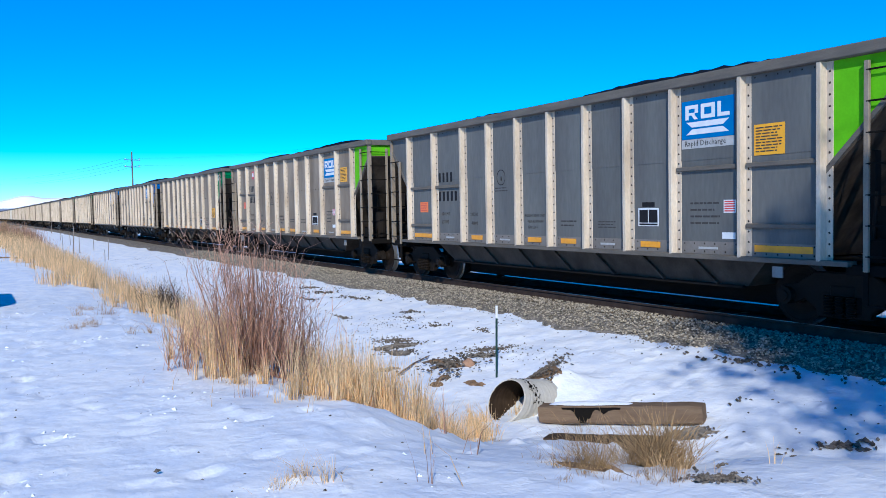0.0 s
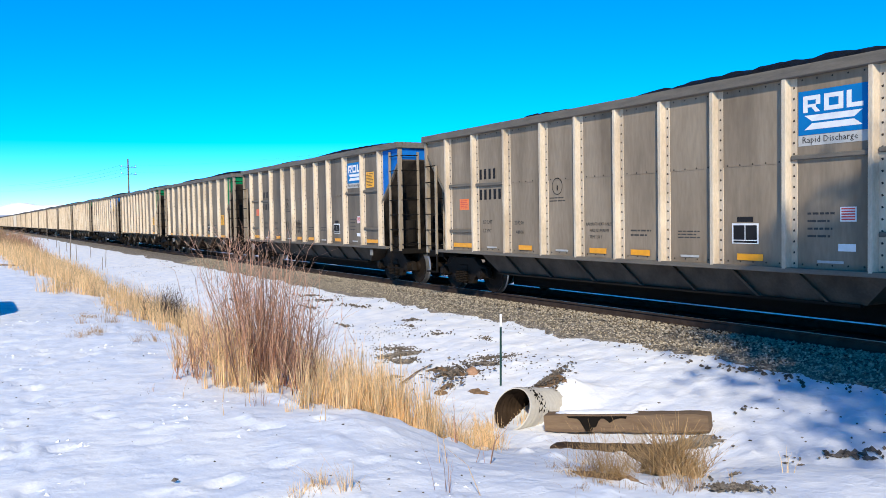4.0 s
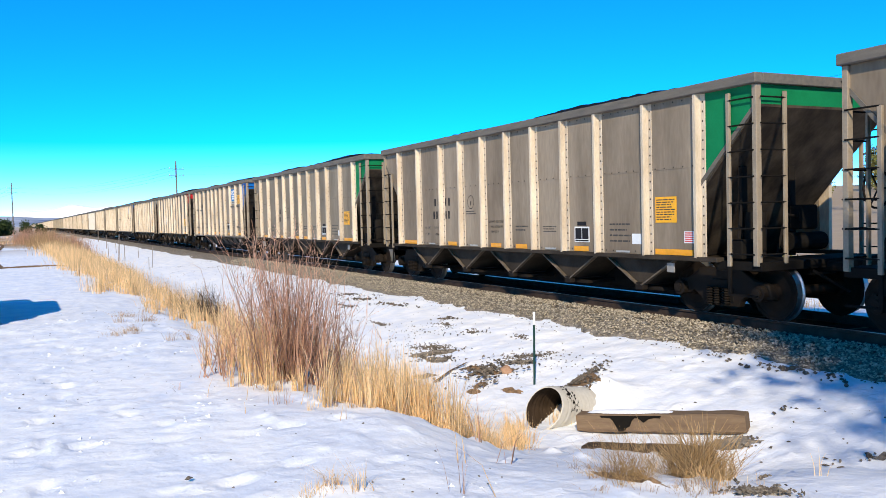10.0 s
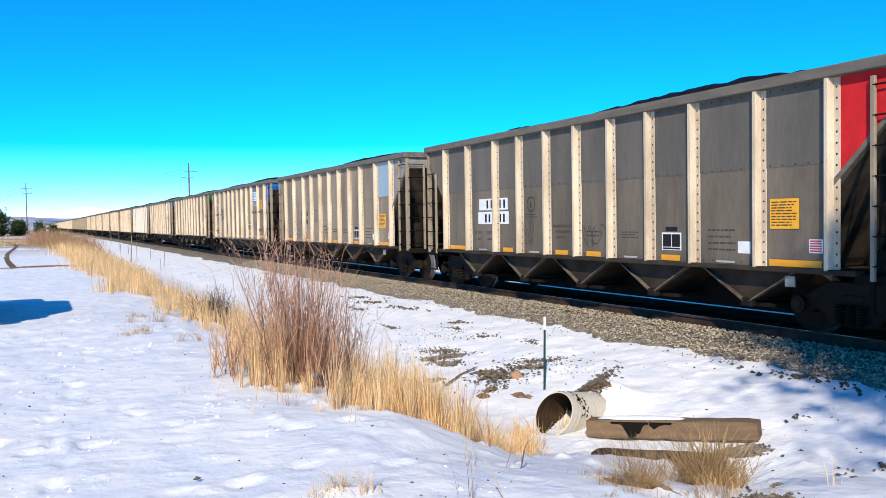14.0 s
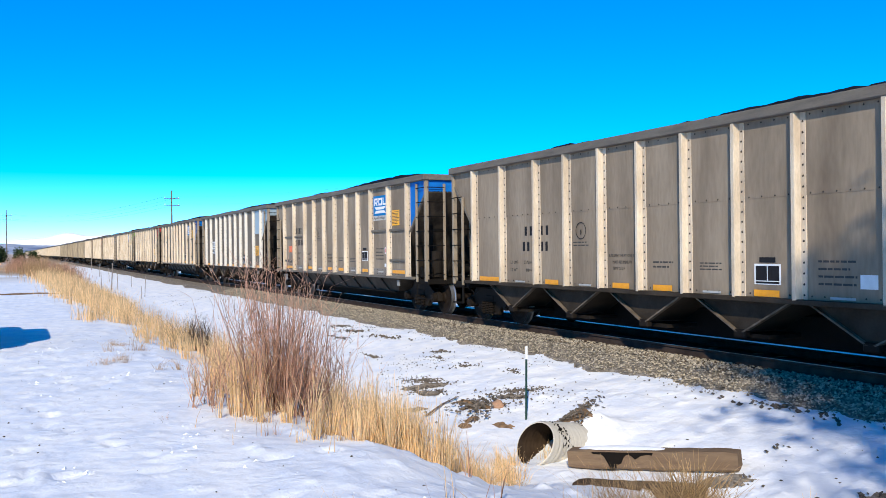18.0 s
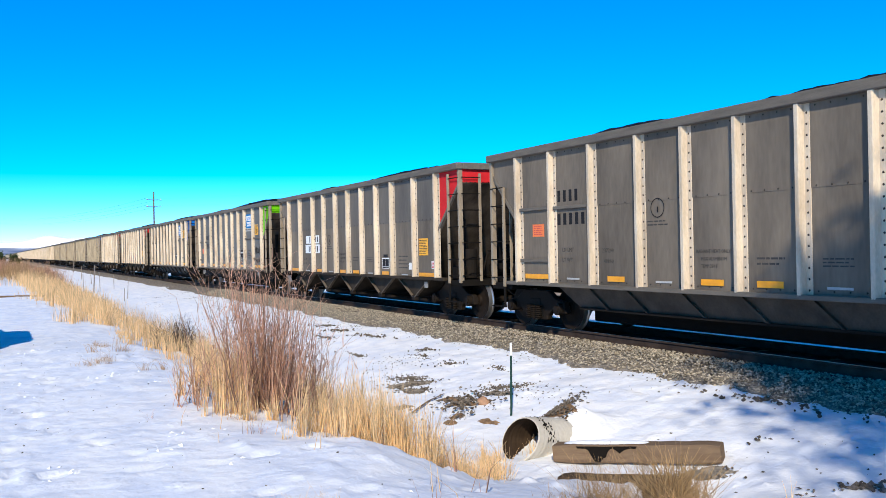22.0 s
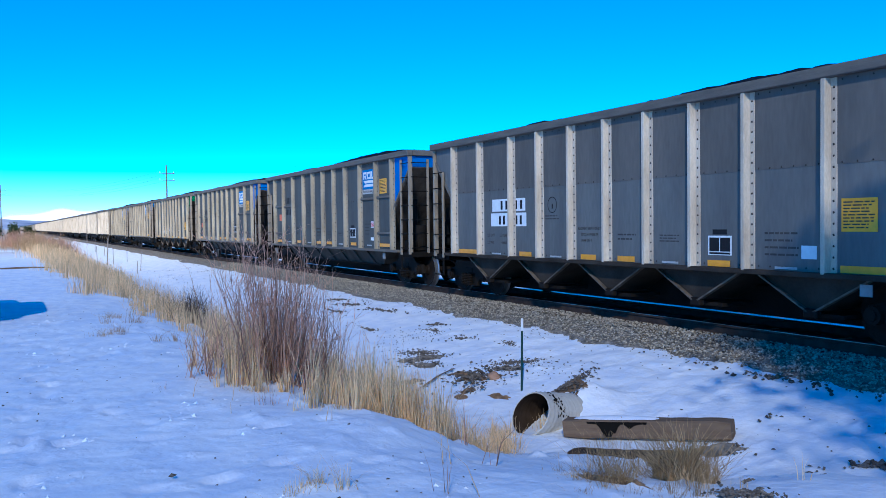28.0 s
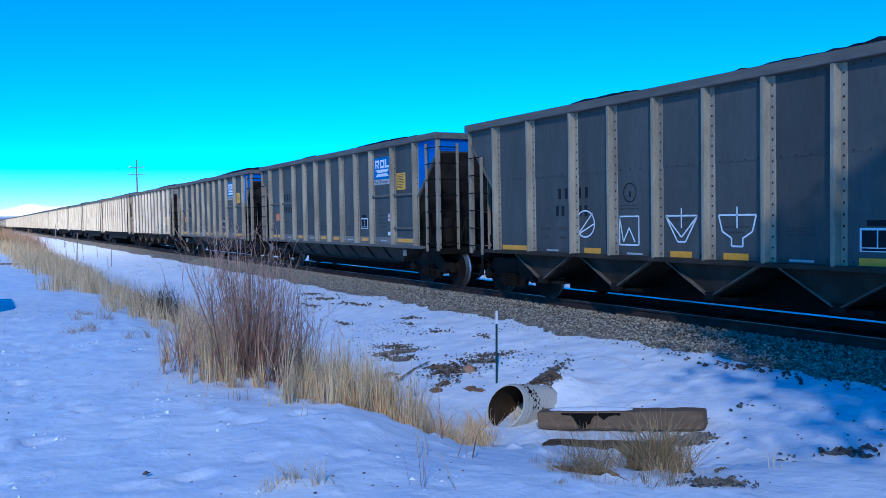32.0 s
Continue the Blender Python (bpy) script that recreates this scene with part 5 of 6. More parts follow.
stones("loose_stones", DARK_STONE, litter(7.1, 9.9, 0.2, 0.32, 420, 0.024, 0, 2, 0.06) + litter(6.85, 9.52, 0.32, 0.06, 160, 0.02, 0.35, 63, 0.04) + litter(7.0, 14.5, 0.2, 0.55, 300, 0.026, 0.9, 64) + litter(8.6, 17.1, 0.14, 0.4, 70, 0.034, 0.4, 65) + litter(8.79, 23.9, 0.16, 0.8, 60, 0.05, 0.2, 66) + litter(8.21, 15.2, 0.2, 0.6, 70, 0.03, 0.5, 67) + litter(8.75, 20.5, 0.2, 1.2, 80, 0.042, 0.3, 68) + litter(8.65, 22.6, 0.2, 1.2, 70, 0.045, 0.3, 69) + litter(7.75, 10.55, 0.7, 0.2, 300, 0.03, 0.55, 3) + litter(7.95, 12.6, 0.3, 0.7, 420, 0.03, 0.5, 4, 0.0)
       + litter(7.2, 15.0, 0.28, 0.8, 420, 0.032, 0.3, 5, 0.0) + litter(8.6, 13.9, 0.12, 0.4, 80, 0.03, 0, 21, 0.0) + litter(8.3, 16.5, 0.12, 0.6, 90, 0.03, 0, 22, 0.0) + litter(7.6, 18.5, 0.14, 0.7, 110, 0.035, 0, 23, 0.0) + litter(8.0, 22, 0.16, 1.0, 130, 0.04, 0, 24, 0.0) + litter(7.2, 26, 0.2, 1.2, 130, 0.045, 0, 25, 0.0) + litter(6.97, 12.7, 0.2, 0.35, 260, 0.022, 0.5, 26, 0.02) + litter(6.85, 14.0, 0.2, 0.5, 260, 0.026, 0.4, 27, 0.02) + litter(6.5, 11.7, 0.25, 0.2, 140, 0.02, 0.5, 28, 0.02) + litter(7.6, 12.3, 0.2, 0.4, 260, 0.025, 0.3, 29, 0.02) + litter(7.2, 7.08, 0.18, 0.3, 240, 0.026, 0.4, 6) + litter(7.7, 5.5, 0.25, 0.8, 60, 0.045, 0.9, 7) + litter(4.05, 3.75, 0.26, 0.11, 240, 0.018, -0.4, 8) + litter(4.6, 4.24, 0.08, 0.06, 10, 0.022, 0.4, 61) + litter(8.13, 7.2, 0.12, 0.12, 8, 0.03, 0, 62)
       + litter(6.9, 12.2, 0.7, 0.8, 200, 0.04, 0, 9, 0.06) + litter(9.35, 8.2, 0.3, 2.5, 60, 0.045, 0, 10), "loose dark gravel stones on bare patches and snow")


def boulder(x, y, size, mat, label, seed):
    bm = bmnew()
    bmesh.ops.create_icosphere(bm, subdivisions=2, radius=1)
    for v in bm.verts:
        v.co *= 1 + 0.35 * noise.noise(v.co * 1.3 + Vector((seed, 0, 0)))
        v.co = Vector((v.co.x * size, v.co.y * size * 0.8, v.co.z * size * 0.65))
    ob = new("rock", mesh_of(bm, "rock", mat))
    ob.matrix_basis = pose(x, y, ground_z(x, y) + size * 0.35, 0, 0, seed * 40)
    return tagged(ob, label, "rock", "rocks in the ditch")


boulder(7.13, 12.0, 0.12, ROCK, "pinkish sandstone rock on bare soil", 1)
for i, (x, y, s) in enumerate(((6.95, 12.6, 0.07), (6.5, 11.7, 0.06), (6.7, 11.15, 0.05), (9.39, 8.19, 0.055))):
    boulder(x, y, s, DIRT, "small brown rock half sunk in soil", i + 2)
log_ = strands("branch", [([(xx, yy, ground_z(xx, yy) + 0.03) for xx, yy in ((6.15, 12.7), (6.6, 12.95), (7.0, 13.15))], 0.03, 0.02)], BARK, 7)
tagged(new("fallen_branch", log_), "short grey dead branch lying on the slope", "branch")


# ---- plants ----
def blade(r, x, y, h, lean, thick, z=None, bend=0.0, way=None):
    z = ground_z(x, y) - 0.01 if z is None else z
    a = r.uniform(0, 6.28) if way is None else way
    dx, dy = math.cos(a) * lean * h, math.sin(a) * lean * h
    return ([(x, y, z), (x + dx * 0.35, y + dy * 0.35, z + h * 0.5), (x + dx * (1 + bend), y + dy * (1 + bend), z + h * (1 - bend * 0.4))], thick, thick * 0.25)


def grass(name, patches, mat, label, seed):
    """Dry stalks. patches: x, y, spread x, spread y, count, height, lean."""
    r = random.Random(seed)
    lines = []
    for x, y, sx, sy, n, h, lean in patches:
        left = int(n * 0.55)
        while left > 0:
            # tussocks that fan out from one root, with gaps between them
            cx, cy, size = r.gauss(x, sx), r.gauss(y, sy), r.uniform(0.02, 0.075)
            # tussocks and blades are enlarged with distance so the far strip shows
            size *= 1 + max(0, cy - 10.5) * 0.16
            tall, own = h * r.uniform(0.55, 1.12), r.gauss(0, 0.5 * lean)
            turn = r.uniform(0, 6.28)
            for _ in range(min(left, r.randint(9, 34))):
                a, d = r.uniform(0, 6.28), abs(r.gauss(0, 1))
                px, py = cx + size * d * math.cos(a), cy + size * d * math.sin(a)
                hh = tall * r.uniform(0.4, 1.05)
                way = a if r.random() < 0.7 else turn
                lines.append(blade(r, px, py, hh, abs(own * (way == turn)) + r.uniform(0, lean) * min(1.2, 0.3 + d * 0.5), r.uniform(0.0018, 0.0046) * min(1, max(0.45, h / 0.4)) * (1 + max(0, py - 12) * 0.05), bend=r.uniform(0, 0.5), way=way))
                left -= 1
    return tagged(new(name, strands(name, lines, mat)), label, "dry grass", kind="stuff")


# tall golden stand between the willow and the culvert
grass("dry_grass", [(2.75, 7.55, 0.14, 0.16, 380, 0.6, 0.4), (3.0, 7.3, 0.16, 0.14, 440, 0.68, 0.35), (3.3, 7.2, 0.18, 0.14, 520, 0.7, 0.35), (3.6, 7.35, 0.18, 0.16, 520, 0.66, 0.35), (3.35, 7.9, 0.3, 0.25, 450, 0.78, 0.3), (3.9, 7.9, 0.3, 0.25, 380, 0.65, 0.35), (3.15, 7.6, 0.1, 0.1, 60, 0.95, 0.15),
                   (4.3, 8.4, 0.3, 0.28, 300, 0.5, 0.45), (3.75, 8.9, 0.4, 0.35, 350, 0.8, 0.3), (4.3, 10.3, 0.3, 0.6, 180, 1.0, 0.2), (2.85, 7.1, 0.3, 0.1, 160, 0.2, 1.1), (3.5, 7.0, 0.25, 0.08, 160, 0.22, 1.1)], STRAW, "tall golden dry grass at the edge of the ditch", 1)
grass("dry_grass", [(4.0, 7.3, 0.2, 0.12, 260, 0.28, 0.7), (4.4, 7.7, 0.2, 0.13, 320, 0.32, 0.6), (4.8, 8.1, 0.2, 0.13, 340, 0.34, 0.55), (5.15, 8.7, 0.18, 0.14, 340, 0.36, 0.5), (5.45, 9.05, 0.15, 0.13, 280, 0.38, 0.5), (5.75, 9.3, 0.13, 0.12, 220, 0.36, 0.5), (5.0, 9.2, 0.3, 0.3, 220, 0.36, 0.6), (6.3, 9.45, 0.12, 0.1, 110, 0.34, 0.3)], STRAW, "dry yellow grass crowding the culvert mouth", 2)
grass("dry_weeds", [(4.15, 4.4, 0.13, 0.12, 230, 0.24, 0.8), (4.4, 4.6, 0.14, 0.13, 260, 0.3, 0.7), (4.55, 4.95, 0.14, 0.14, 260, 0.32, 0.7), (4.85, 5.2, 0.16, 0.16, 240, 0.34, 0.6), (4.5, 4.85, 0.1, 0.1, 170, 0.3, 0.7), (3.85, 4.05, 0.12, 0.1, 240, 0.14, 1.1), (3.75, 3.88, 0.1, 0.07, 160, 0.12, 1.2), (5.2, 5.45, 0.14, 0.14, 90, 0.36, 0.4), (4.75, 5.0, 0.05, 0.05, 26, 0.62, 0.16)], TWIG, "tangled brown dry weeds round a buried tie", 3)
grass("dry_weeds", [(3.53, 4.82, 0.09, 0.09, 200, 0.07, 2.0), (3.56, 4.62, 0.09, 0.07, 260, 0.08, 2.0), (3.66, 4.5, 0.1, 0.08, 260, 0.1, 1.8), (3.58, 4.32, 0.08, 0.07, 170, 0.08, 1.8), (3.32, 4.28, 0.05, 0.04, 120, 0.08, 1.2), (3.62, 4.1, 0.08, 0.08, 120, 0.08, 1.8)], TWIG, "matted brown weeds along the broken edge of the snow", 13)
grass("dry_weeds", [(4.2, 5.35, 0.12, 0.12, 24, 0.2, 0.4), (4.35, 5.5, 0.08, 0.08, 16, 0.26, 0.3), (4.5, 4.75, 0.16, 0.16, 70, 0.34, 0.6), (4.1, 4.35, 0.14, 0.12, 60, 0.26, 0.8), (4.5, 4.0, 0.2, 0.15, 16, 0.24, 0.35), (4.55, 3.85, 0.12, 0.1, 10, 0.34, 0.3), (3.63, 4.55, 0.1, 0.1, 90, 0.1, 1.5), (3.95, 4.1, 0.1, 0.1, 80, 0.16, 1.1)], STRAW, "sparse straw-coloured weeds at the bank's edge", 4)
# the strip along the bank, thinner on the snow side
grass("dead_thatch", [(2.35, 8.35, 0.1, 0.12, 200, 0.07, 2.2), (2.7, 7.4, 0.14, 0.12, 220, 0.08, 2.2), (3.05, 7.05, 0.16, 0.07, 260, 0.08, 2.2), (3.5, 6.98, 0.16, 0.07, 260, 0.08, 2.2), (3.95, 7.2, 0.16, 0.08, 240, 0.08, 2.2), (4.5, 7.65, 0.2, 0.1, 240, 0.09, 2.2), (5.1, 8.3, 0.2, 0.1, 220, 0.09, 2.2)], TWIG, "flattened brown thatch at the foot of the grass", 12)
r8 = random.Random(8)
for x, y, h in ((2.36, 6.6, 0.3), (2.42, 6.62, 0.2), (2.8, 5.35, 0.36), (2.86, 5.35, 0.34), (2.62, 4.5, 0.42), (1.96, 4.85, 0.1), (1.9, 7.9, 0.32), (2.1, 7.7, 0.28), (1.75, 7.3, 0.12), (2.3, 7.5, 0.3), (1.6, 8.2, 0.2)):
    tagged(new("dead_stalk", strands("dead_stalk", [blade(r8, x, y, h, r8.uniform(0.15, 0.8), 0.0035, bend=0.2)], STRAW_DARK, 4)), "single dry brown stalk standing in the snow", "stalk", "stalks in the snow")
r6 = random.Random(6)
strip_a, strip_b = [], []
for i in range(150):
    y = 9.5 + 62 * (i / 150) ** 1.5
    e = bank_edge(y)
    if 10.3 < y < 13.8 and r6.random() < 0.6:
        e += 0.9
    if noise.noise(Vector((0, y * 0.35, 40))) > -0.32:
        strip_a.append((e + (r6.uniform(0.5, 1.75) if y < 20 else r6.uniform(0.0, 1.9)), y, 0.24, 0.3 + y * 0.01, 170, r6.uniform(0.4, 0.75) + 0.005 * y, 0.4))
    if y > 13:
        strip_b.append((e + r6.uniform(0.9, 2.0) + 0.01 * y, y, 0.35, 0.5, 34, r6.uniform(0.3, 0.65), 0.4))
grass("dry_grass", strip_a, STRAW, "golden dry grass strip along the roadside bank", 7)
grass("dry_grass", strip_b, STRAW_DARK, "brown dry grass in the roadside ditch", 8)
for x, y, n, h in ((1.3, 13.6, 260, 0.16), (1.45, 13.9, 160, 0.2), (1.75, 16.2, 240, 0.16), (1.75, 15.2, 120, 0.3), (2.05, 12.6, 110, 0.26)):
    grass("grass_tuft", [(x, y, 0.16, 0.12, n, h, 1.1)], STRAW_DARK, "low brown tuft poking through the snow", int(x * 100 + y))
for x, y, n, h in ((1.62, 4.95, 150, 0.15), (1.84, 4.97, 130, 0.2)):
    grass("grass_tuft", [(x, y, 0.05, 0.045, n, h, 0.9)], STRAW, "small straw-coloured tuft in the snow", int(x * 100 + y))
grass("dead_stalks", [(2.0, 9.2, 0.25, 0.4, 22, 0.5, 0.5), (2.25, 7.7, 0.3, 0.3, 26, 0.35, 0.5), (2.7, 6.9, 0.35, 0.3, 22, 0.3, 0.6), (3.1, 6.4, 0.35, 0.3, 14, 0.45, 0.5), (2.2, 5.3, 0.5, 0.4, 10, 0.3, 0.4), (3.2, 5.0, 0.4, 0.4, 12, 0.45, 0.35), (0.9, 8.3, 0.9, 1.2, 14, 0.12, 1.4)], STEM, "sparse thin dead stalks standing in snow", 9)
grass("dead_grass_field", [(r6.uniform(-9, -2), r6.uniform(55, 150), 1.5, 4.0, 60, 0.5, 0.4) for _ in range(50)] + [(r6.uniform(17, 34), r6.uniform(8, 44), 1.2, 1.5, 110, 0.4, 0.5) for _ in range(80)], STRAW, "pale dry grass over the open fields", 10)


def willow(x, y, n, h, spread, label, seed, mat=STEM, thick=1.0):
    """A bare shrub: many upright stems, forking into fine twigs."""
    r = random.Random(seed)
    thing = tagged(new("willow_shrub"), label, "shrub")
    z0 = ground_z(x, y)
    stems, twigs = [], []
    for _ in range(n):
        a, d = r.uniform(0, 6.28), abs(r.gauss(0, 0.5)) * spread
        p = Vector((x + d * math.cos(a), y + d * math.sin(a), 0))
        p.z = ground_z(p.x, p.y) - 0.02
        out_ = Vector((math.cos(a), math.sin(a), 0)) * r.uniform(0.02, 0.3) + Vector((r.gauss(0, 0.06), r.gauss(0, 0.06), 0))
        hh = h * r.uniform(0.45, 1.08) * (1 - 0.25 * min(1, d / spread))
        pts = [p]
        for i in range(4):
            p = p + Vector((out_.x * hh / 4 + r.gauss(0, 0.024), out_.y * hh / 4 + r.gauss(0, 0.024), hh / 4))
            pts.append(p)
        stems.append((pts, r.uniform(0.0042, 0.0088) * thick, 0.0016 * thick))
        for _ in range(6):
            q = pts[r.randint(1, 4)]
            w = Vector((r.gauss(0, 0.15), r.gauss(0, 0.15), r.uniform(0.06, 0.32)))
            twigs.append(([q, q + w * 0.5 + Vector((r.gauss(0, 0.01), r.gauss(0, 0.01), 0)), q + w], 0.0028 * thick, 0.001 * thick))
    tagged(part("stem_thicket", strands("stem_thicket", stems, mat), mat, thing), kind="stuff")
    tagged(part("twig_crown", strands("twig_crown", twigs, mat), mat, thing), kind="stuff")
    return thing


willow(2.6, 8.9, 250, 1.5, 0.55, "bare reddish-brown willow shrub with dense upright stems", 31)
willow(3.15, 9.2, 60, 1.0, 0.55, "bare brown arching shrub beside the willow", 32)
willow(1.98, 9.3, 24, 0.55, 0.3, "small reddish bare shoots in the snow", 33)
willow(4.5, 4.85, 64, 0.28, 0.22, "tangled brown dry weeds round a buried tie", 35, TWIG, 1.1)
willow(4.15, 4.4, 56, 0.18, 0.22, "tangled brown dry weeds at the ditch bottom", 36, TWIG, 1.1)
willow(3.6, 4.5, 40, 0.07, 0.24, "low matted dry weeds at the bank edge", 37, TWIG, 0.6)
willow(3.2, 16.6, 130, 0.6, 0.45, "low dark leafless bush among dry grass", 34, BARK)
# stems oversized here to stay visible so far off
for i, (x, y, h) in enumerate(((3.0, 72, 2.2), (1.2, 78, 2.0), (4.4, 80, 2.3), (2.4, 88, 2.4), (0.2, 92, 2.0), (4.6, 96, 2.2), (2.0, 104, 2.4), (2.6, 60, 1.3), (3.4, 64, 1.5), (1.6, 68, 1.5), (0.3, 84, 1.8), (3.4, 110, 2.6), (0.6, 112, 2.4))):
    willow(x, y, 150, h * 0.62, 1.7, "distant reddish-brown bare roadside shrub", 40 + i, (STEM, STRAW_DARK)[i % 2], 2.6)
grass("dry_grass", [(2.5, 8.3, 0.18, 0.1, 220, 0.35, 0.4), (2.25, 8.75, 0.1, 0.16, 420, 0.8, 0.2), (2.3, 9.4, 0.14, 0.25, 420, 0.85, 0.22), (2.4, 10.2, 0.16, 0.3, 380, 0.8, 0.25), (2.45, 11.2, 0.15, 0.4, 300, 0.7, 0.25)], STRAW, "golden dry grass round the willow's foot", 11)


def tree(x, y, h, crown_r, foliage, label, seed, bare=0.25, density=1.0, z=None, leaf=0.11):
    """Tapered trunk, limbs, and a crown of many small needle tufts with gaps."""
    r = random.Random(seed)
    z0 = (ground_z(x, y) if z is None else z) - 0.1
    thing = tagged(new("tree"), label, "tree")
    trunk = [Vector((x + r.gauss(0, 0.03) * i, y + r.gauss(0, 0.03) * i, z0 + h * i / 7)) for i in range(8)]
    wood, tufts = [(trunk, h * 0.022, h * 0.004)], []
    n = int(26 * density)
    for i in range(n):
        f = bare + (0.97 - bare) * (i + r.random()) / n
        base = trunk[0].lerp(trunk[-1], f)
        a = r.uniform(0, 6.28)
        reach = crown_r * (1.15 - 0.75 * f) * r.uniform(0.6, 1.15)
        tip = base + Vector((math.cos(a) * reach, math.sin(a) * reach, reach * r.uniform(0.0, 0.5)))
        mid = base.lerp(tip, 0.5) + Vector((0, 0, -0.06 * reach))
        wood.append(([base, mid, tip], h * 0.006, h * 0.0015))
        for _ in range(int(9 + 7 * reach)):
            c = base.lerp(tip, r.uniform(0.35, 1.05)) + Vector((r.gauss(0, 0.16), r.gauss(0, 0.16), r.gauss(0.05, 0.12))) * crown_r * 0.55
            tufts.append(c)
    verts, faces = [], []
    for c in tufts:
        for _ in range(5):
            s = r.uniform(0.5, 1.3) * leaf
            u = Vector((r.gauss(0, 1), r.gauss(0, 1), r.gauss(0, 1))).normalized() * s
            v = Vector((r.gauss(0, 1), r.gauss(0, 1), r.gauss(0, 1))).normalized() * s
            o = c + Vector((r.gauss(0, 1), r.gauss(0, 1), r.gauss(0, 1))) * leaf * 1.3
            k = len(verts)
            verts += [o, o + u, o + u * 0.6 + v, o + v * 0.8]
            faces.append((k, k + 1, k + 2, k + 3))
    me = bpy.data.meshes.new("crown")
    me.from_pydata([tuple(v) for v in verts], [], faces)
    me.materials.append(foliage)
    part("trunk", strands("trunk", wood, BARK, 6), BARK, thing)
    part("crown", me, foliage, thing)
    return thing


# beyond the track
tree(20.2, 19.4, 4.4, 1.6, OLIVE, "bushy olive-green juniper beyond the railway", 51, 0.05)
tree(22.7, 22.4, 4.2, 1.6, OLIVE, "bushy olive-green juniper beyond the railway", 52, 0.05)
for i, (x, y, h) in enumerate(((78, 55, 4.0), (84, 62, 4.4), (92, 60, 3.6), (96, 71, 4.8), (88, 73, 4.2), (80, 66, 3.4), (104, 66, 4.6), (70, 58, 3.6), (72, 49, 3.2), (94, 52, 4.0), (108, 78, 5.0), (66, 63, 3.8), (86, 48, 3.0), (112, 62, 4.6))):
    tree(x, y, h, h * 0.34, OLIVE if i % 3 else NEEDLES, "green pine standing in dry grassland beyond the track", 60 + i, 0.08, 0.8, leaf=0.17)
# far along the road
for i, (x, y, h) in enumerate(((-5.8, 172, 4.2), (-9.0, 165, 4.5), (-3.2, 178, 2.4), (-2.5, 190, 2.6), (1.0, 200, 2.2), (-12, 150, 5), (4.0, 215, 2.2), (-6.5, 175, 3.8))):
    tree(x, y, h, h * 0.36, NEEDLES, "dark green pine far along the road", 80 + i, 0.08, 0.9, leaf=0.3)
# behind the camera; their shade falls on the slope and the train
tree(0.2, -8.6, 12.3, 3.1, NEEDLES, "tall pine with a small dense crown", 95, 0.84, 1.3, leaf=0.2)
tree(0.2, -8.4, 11.2, 1.7, NEEDLES, "tall open-crowned pine by the road", 91, 0.66, 0.4, leaf=0.16)
tree(2.9, -7.0, 15.0, 2.6, NEEDLES, "tall open-crowned pine by the road", 92, 0.5, 0.8, leaf=0.16)
tree(-2.0, -11.9, 15.0, 3.2, NEEDLES, "tall open-crowned pine by the road", 93, 0.45, 1.0, leaf=0.16)


# ---- poles, wires, fence, road ----
def utility_pole(x, y, h):
    z0 = ground_z(x, y)
    thing = tagged(new("utility_pole"), "tall wooden power pole with two crossarms", "utility pole", "poles of the power line")
    thing.matrix_basis = pose(x, y, z0, 0, 0, 16)
    part("shaft", bar(bmnew(), (0, 0, -0.3), (0, 0, h), 0.15, 0.1, 10), POLE_WOOD, thing)
    for z in (h - 1.25, h - 2.3):
        arm = part("crossarm", box(bmnew(), -1.25, 1.25, -0.16, -0.06, z - 0.05, z + 0.05, 0.01), POLE_WOOD, thing)
        for xx in (-1.1, 1.1):
            part("insulator", bar(bmnew(), (xx, -0.12, z + 0.07), (xx, -0.12, z + 0.27), 0.06, 0.04, 8), WHITE, arm)
    return Vector((x, y, z0 + h))


tops = [utility_pole(21.6, 135, 11.9), utility_pole(-1.7, 214, 11.6), utility_pole(50.5, 35, 10.5), utility_pole(-25, 293, 11.5)]
for a, b in ((2, 0), (0, 1), (1, 3)):
    for dz in (-1.0, -2.05):
        for dx in (-1.1, 1.1):
            p, q = tops[a] + Vector((dx, 0, dz)), tops[b] + Vector((dx, 0, dz))
            pts = [p.lerp(q, i / 14) - Vector((0, 0, 1.6 * (1 - (2 * i / 14 - 1) ** 2))) for i in range(15)]
            tagged(new("power_line", strands("power_line", [(pts, 0.045, 0.045)], BLACK_PAINT, 4)), "thin sagging power line between wooden poles", "power line", "lines of the power line")
for x, y, h, w in ((6.54, 49.9, 1.25, 0.02), (6.2, 48.5, 0.8, 0.018), (7.3, 62.5, 1.1, 0.02), (6.28, 61.4, 1.35, 0.022), (5.88, 61.4, 1.95, 0.04), (5.2, 60.5, 1.3, 0.02), (7.5, 90, 1.4, 0.03), (7.1, 76, 1.2, 0.025), (9.0, 120, 2.2, 0.045)):
    bm = bar(bmnew(), (0, 0, 0), (0.02, 0, h), w, w * 0.8, 7)
    bar(bm, (0, -w * 1.2, h * 0.8), (0, w * 1.2, h * 0.8), w * 0.25, sides=5)
    post = new("fence_post", mesh_of(bm, "fence_post", FENCE))
    post.matrix_basis = pose(x, y, ground_z(x, y) - 0.1, r6.uniform(-3, 3), r6.uniform(-5, 5), 20)
    tagged(post, "thin weathered fence post in the ditch", "fence post", "fence posts along the track")

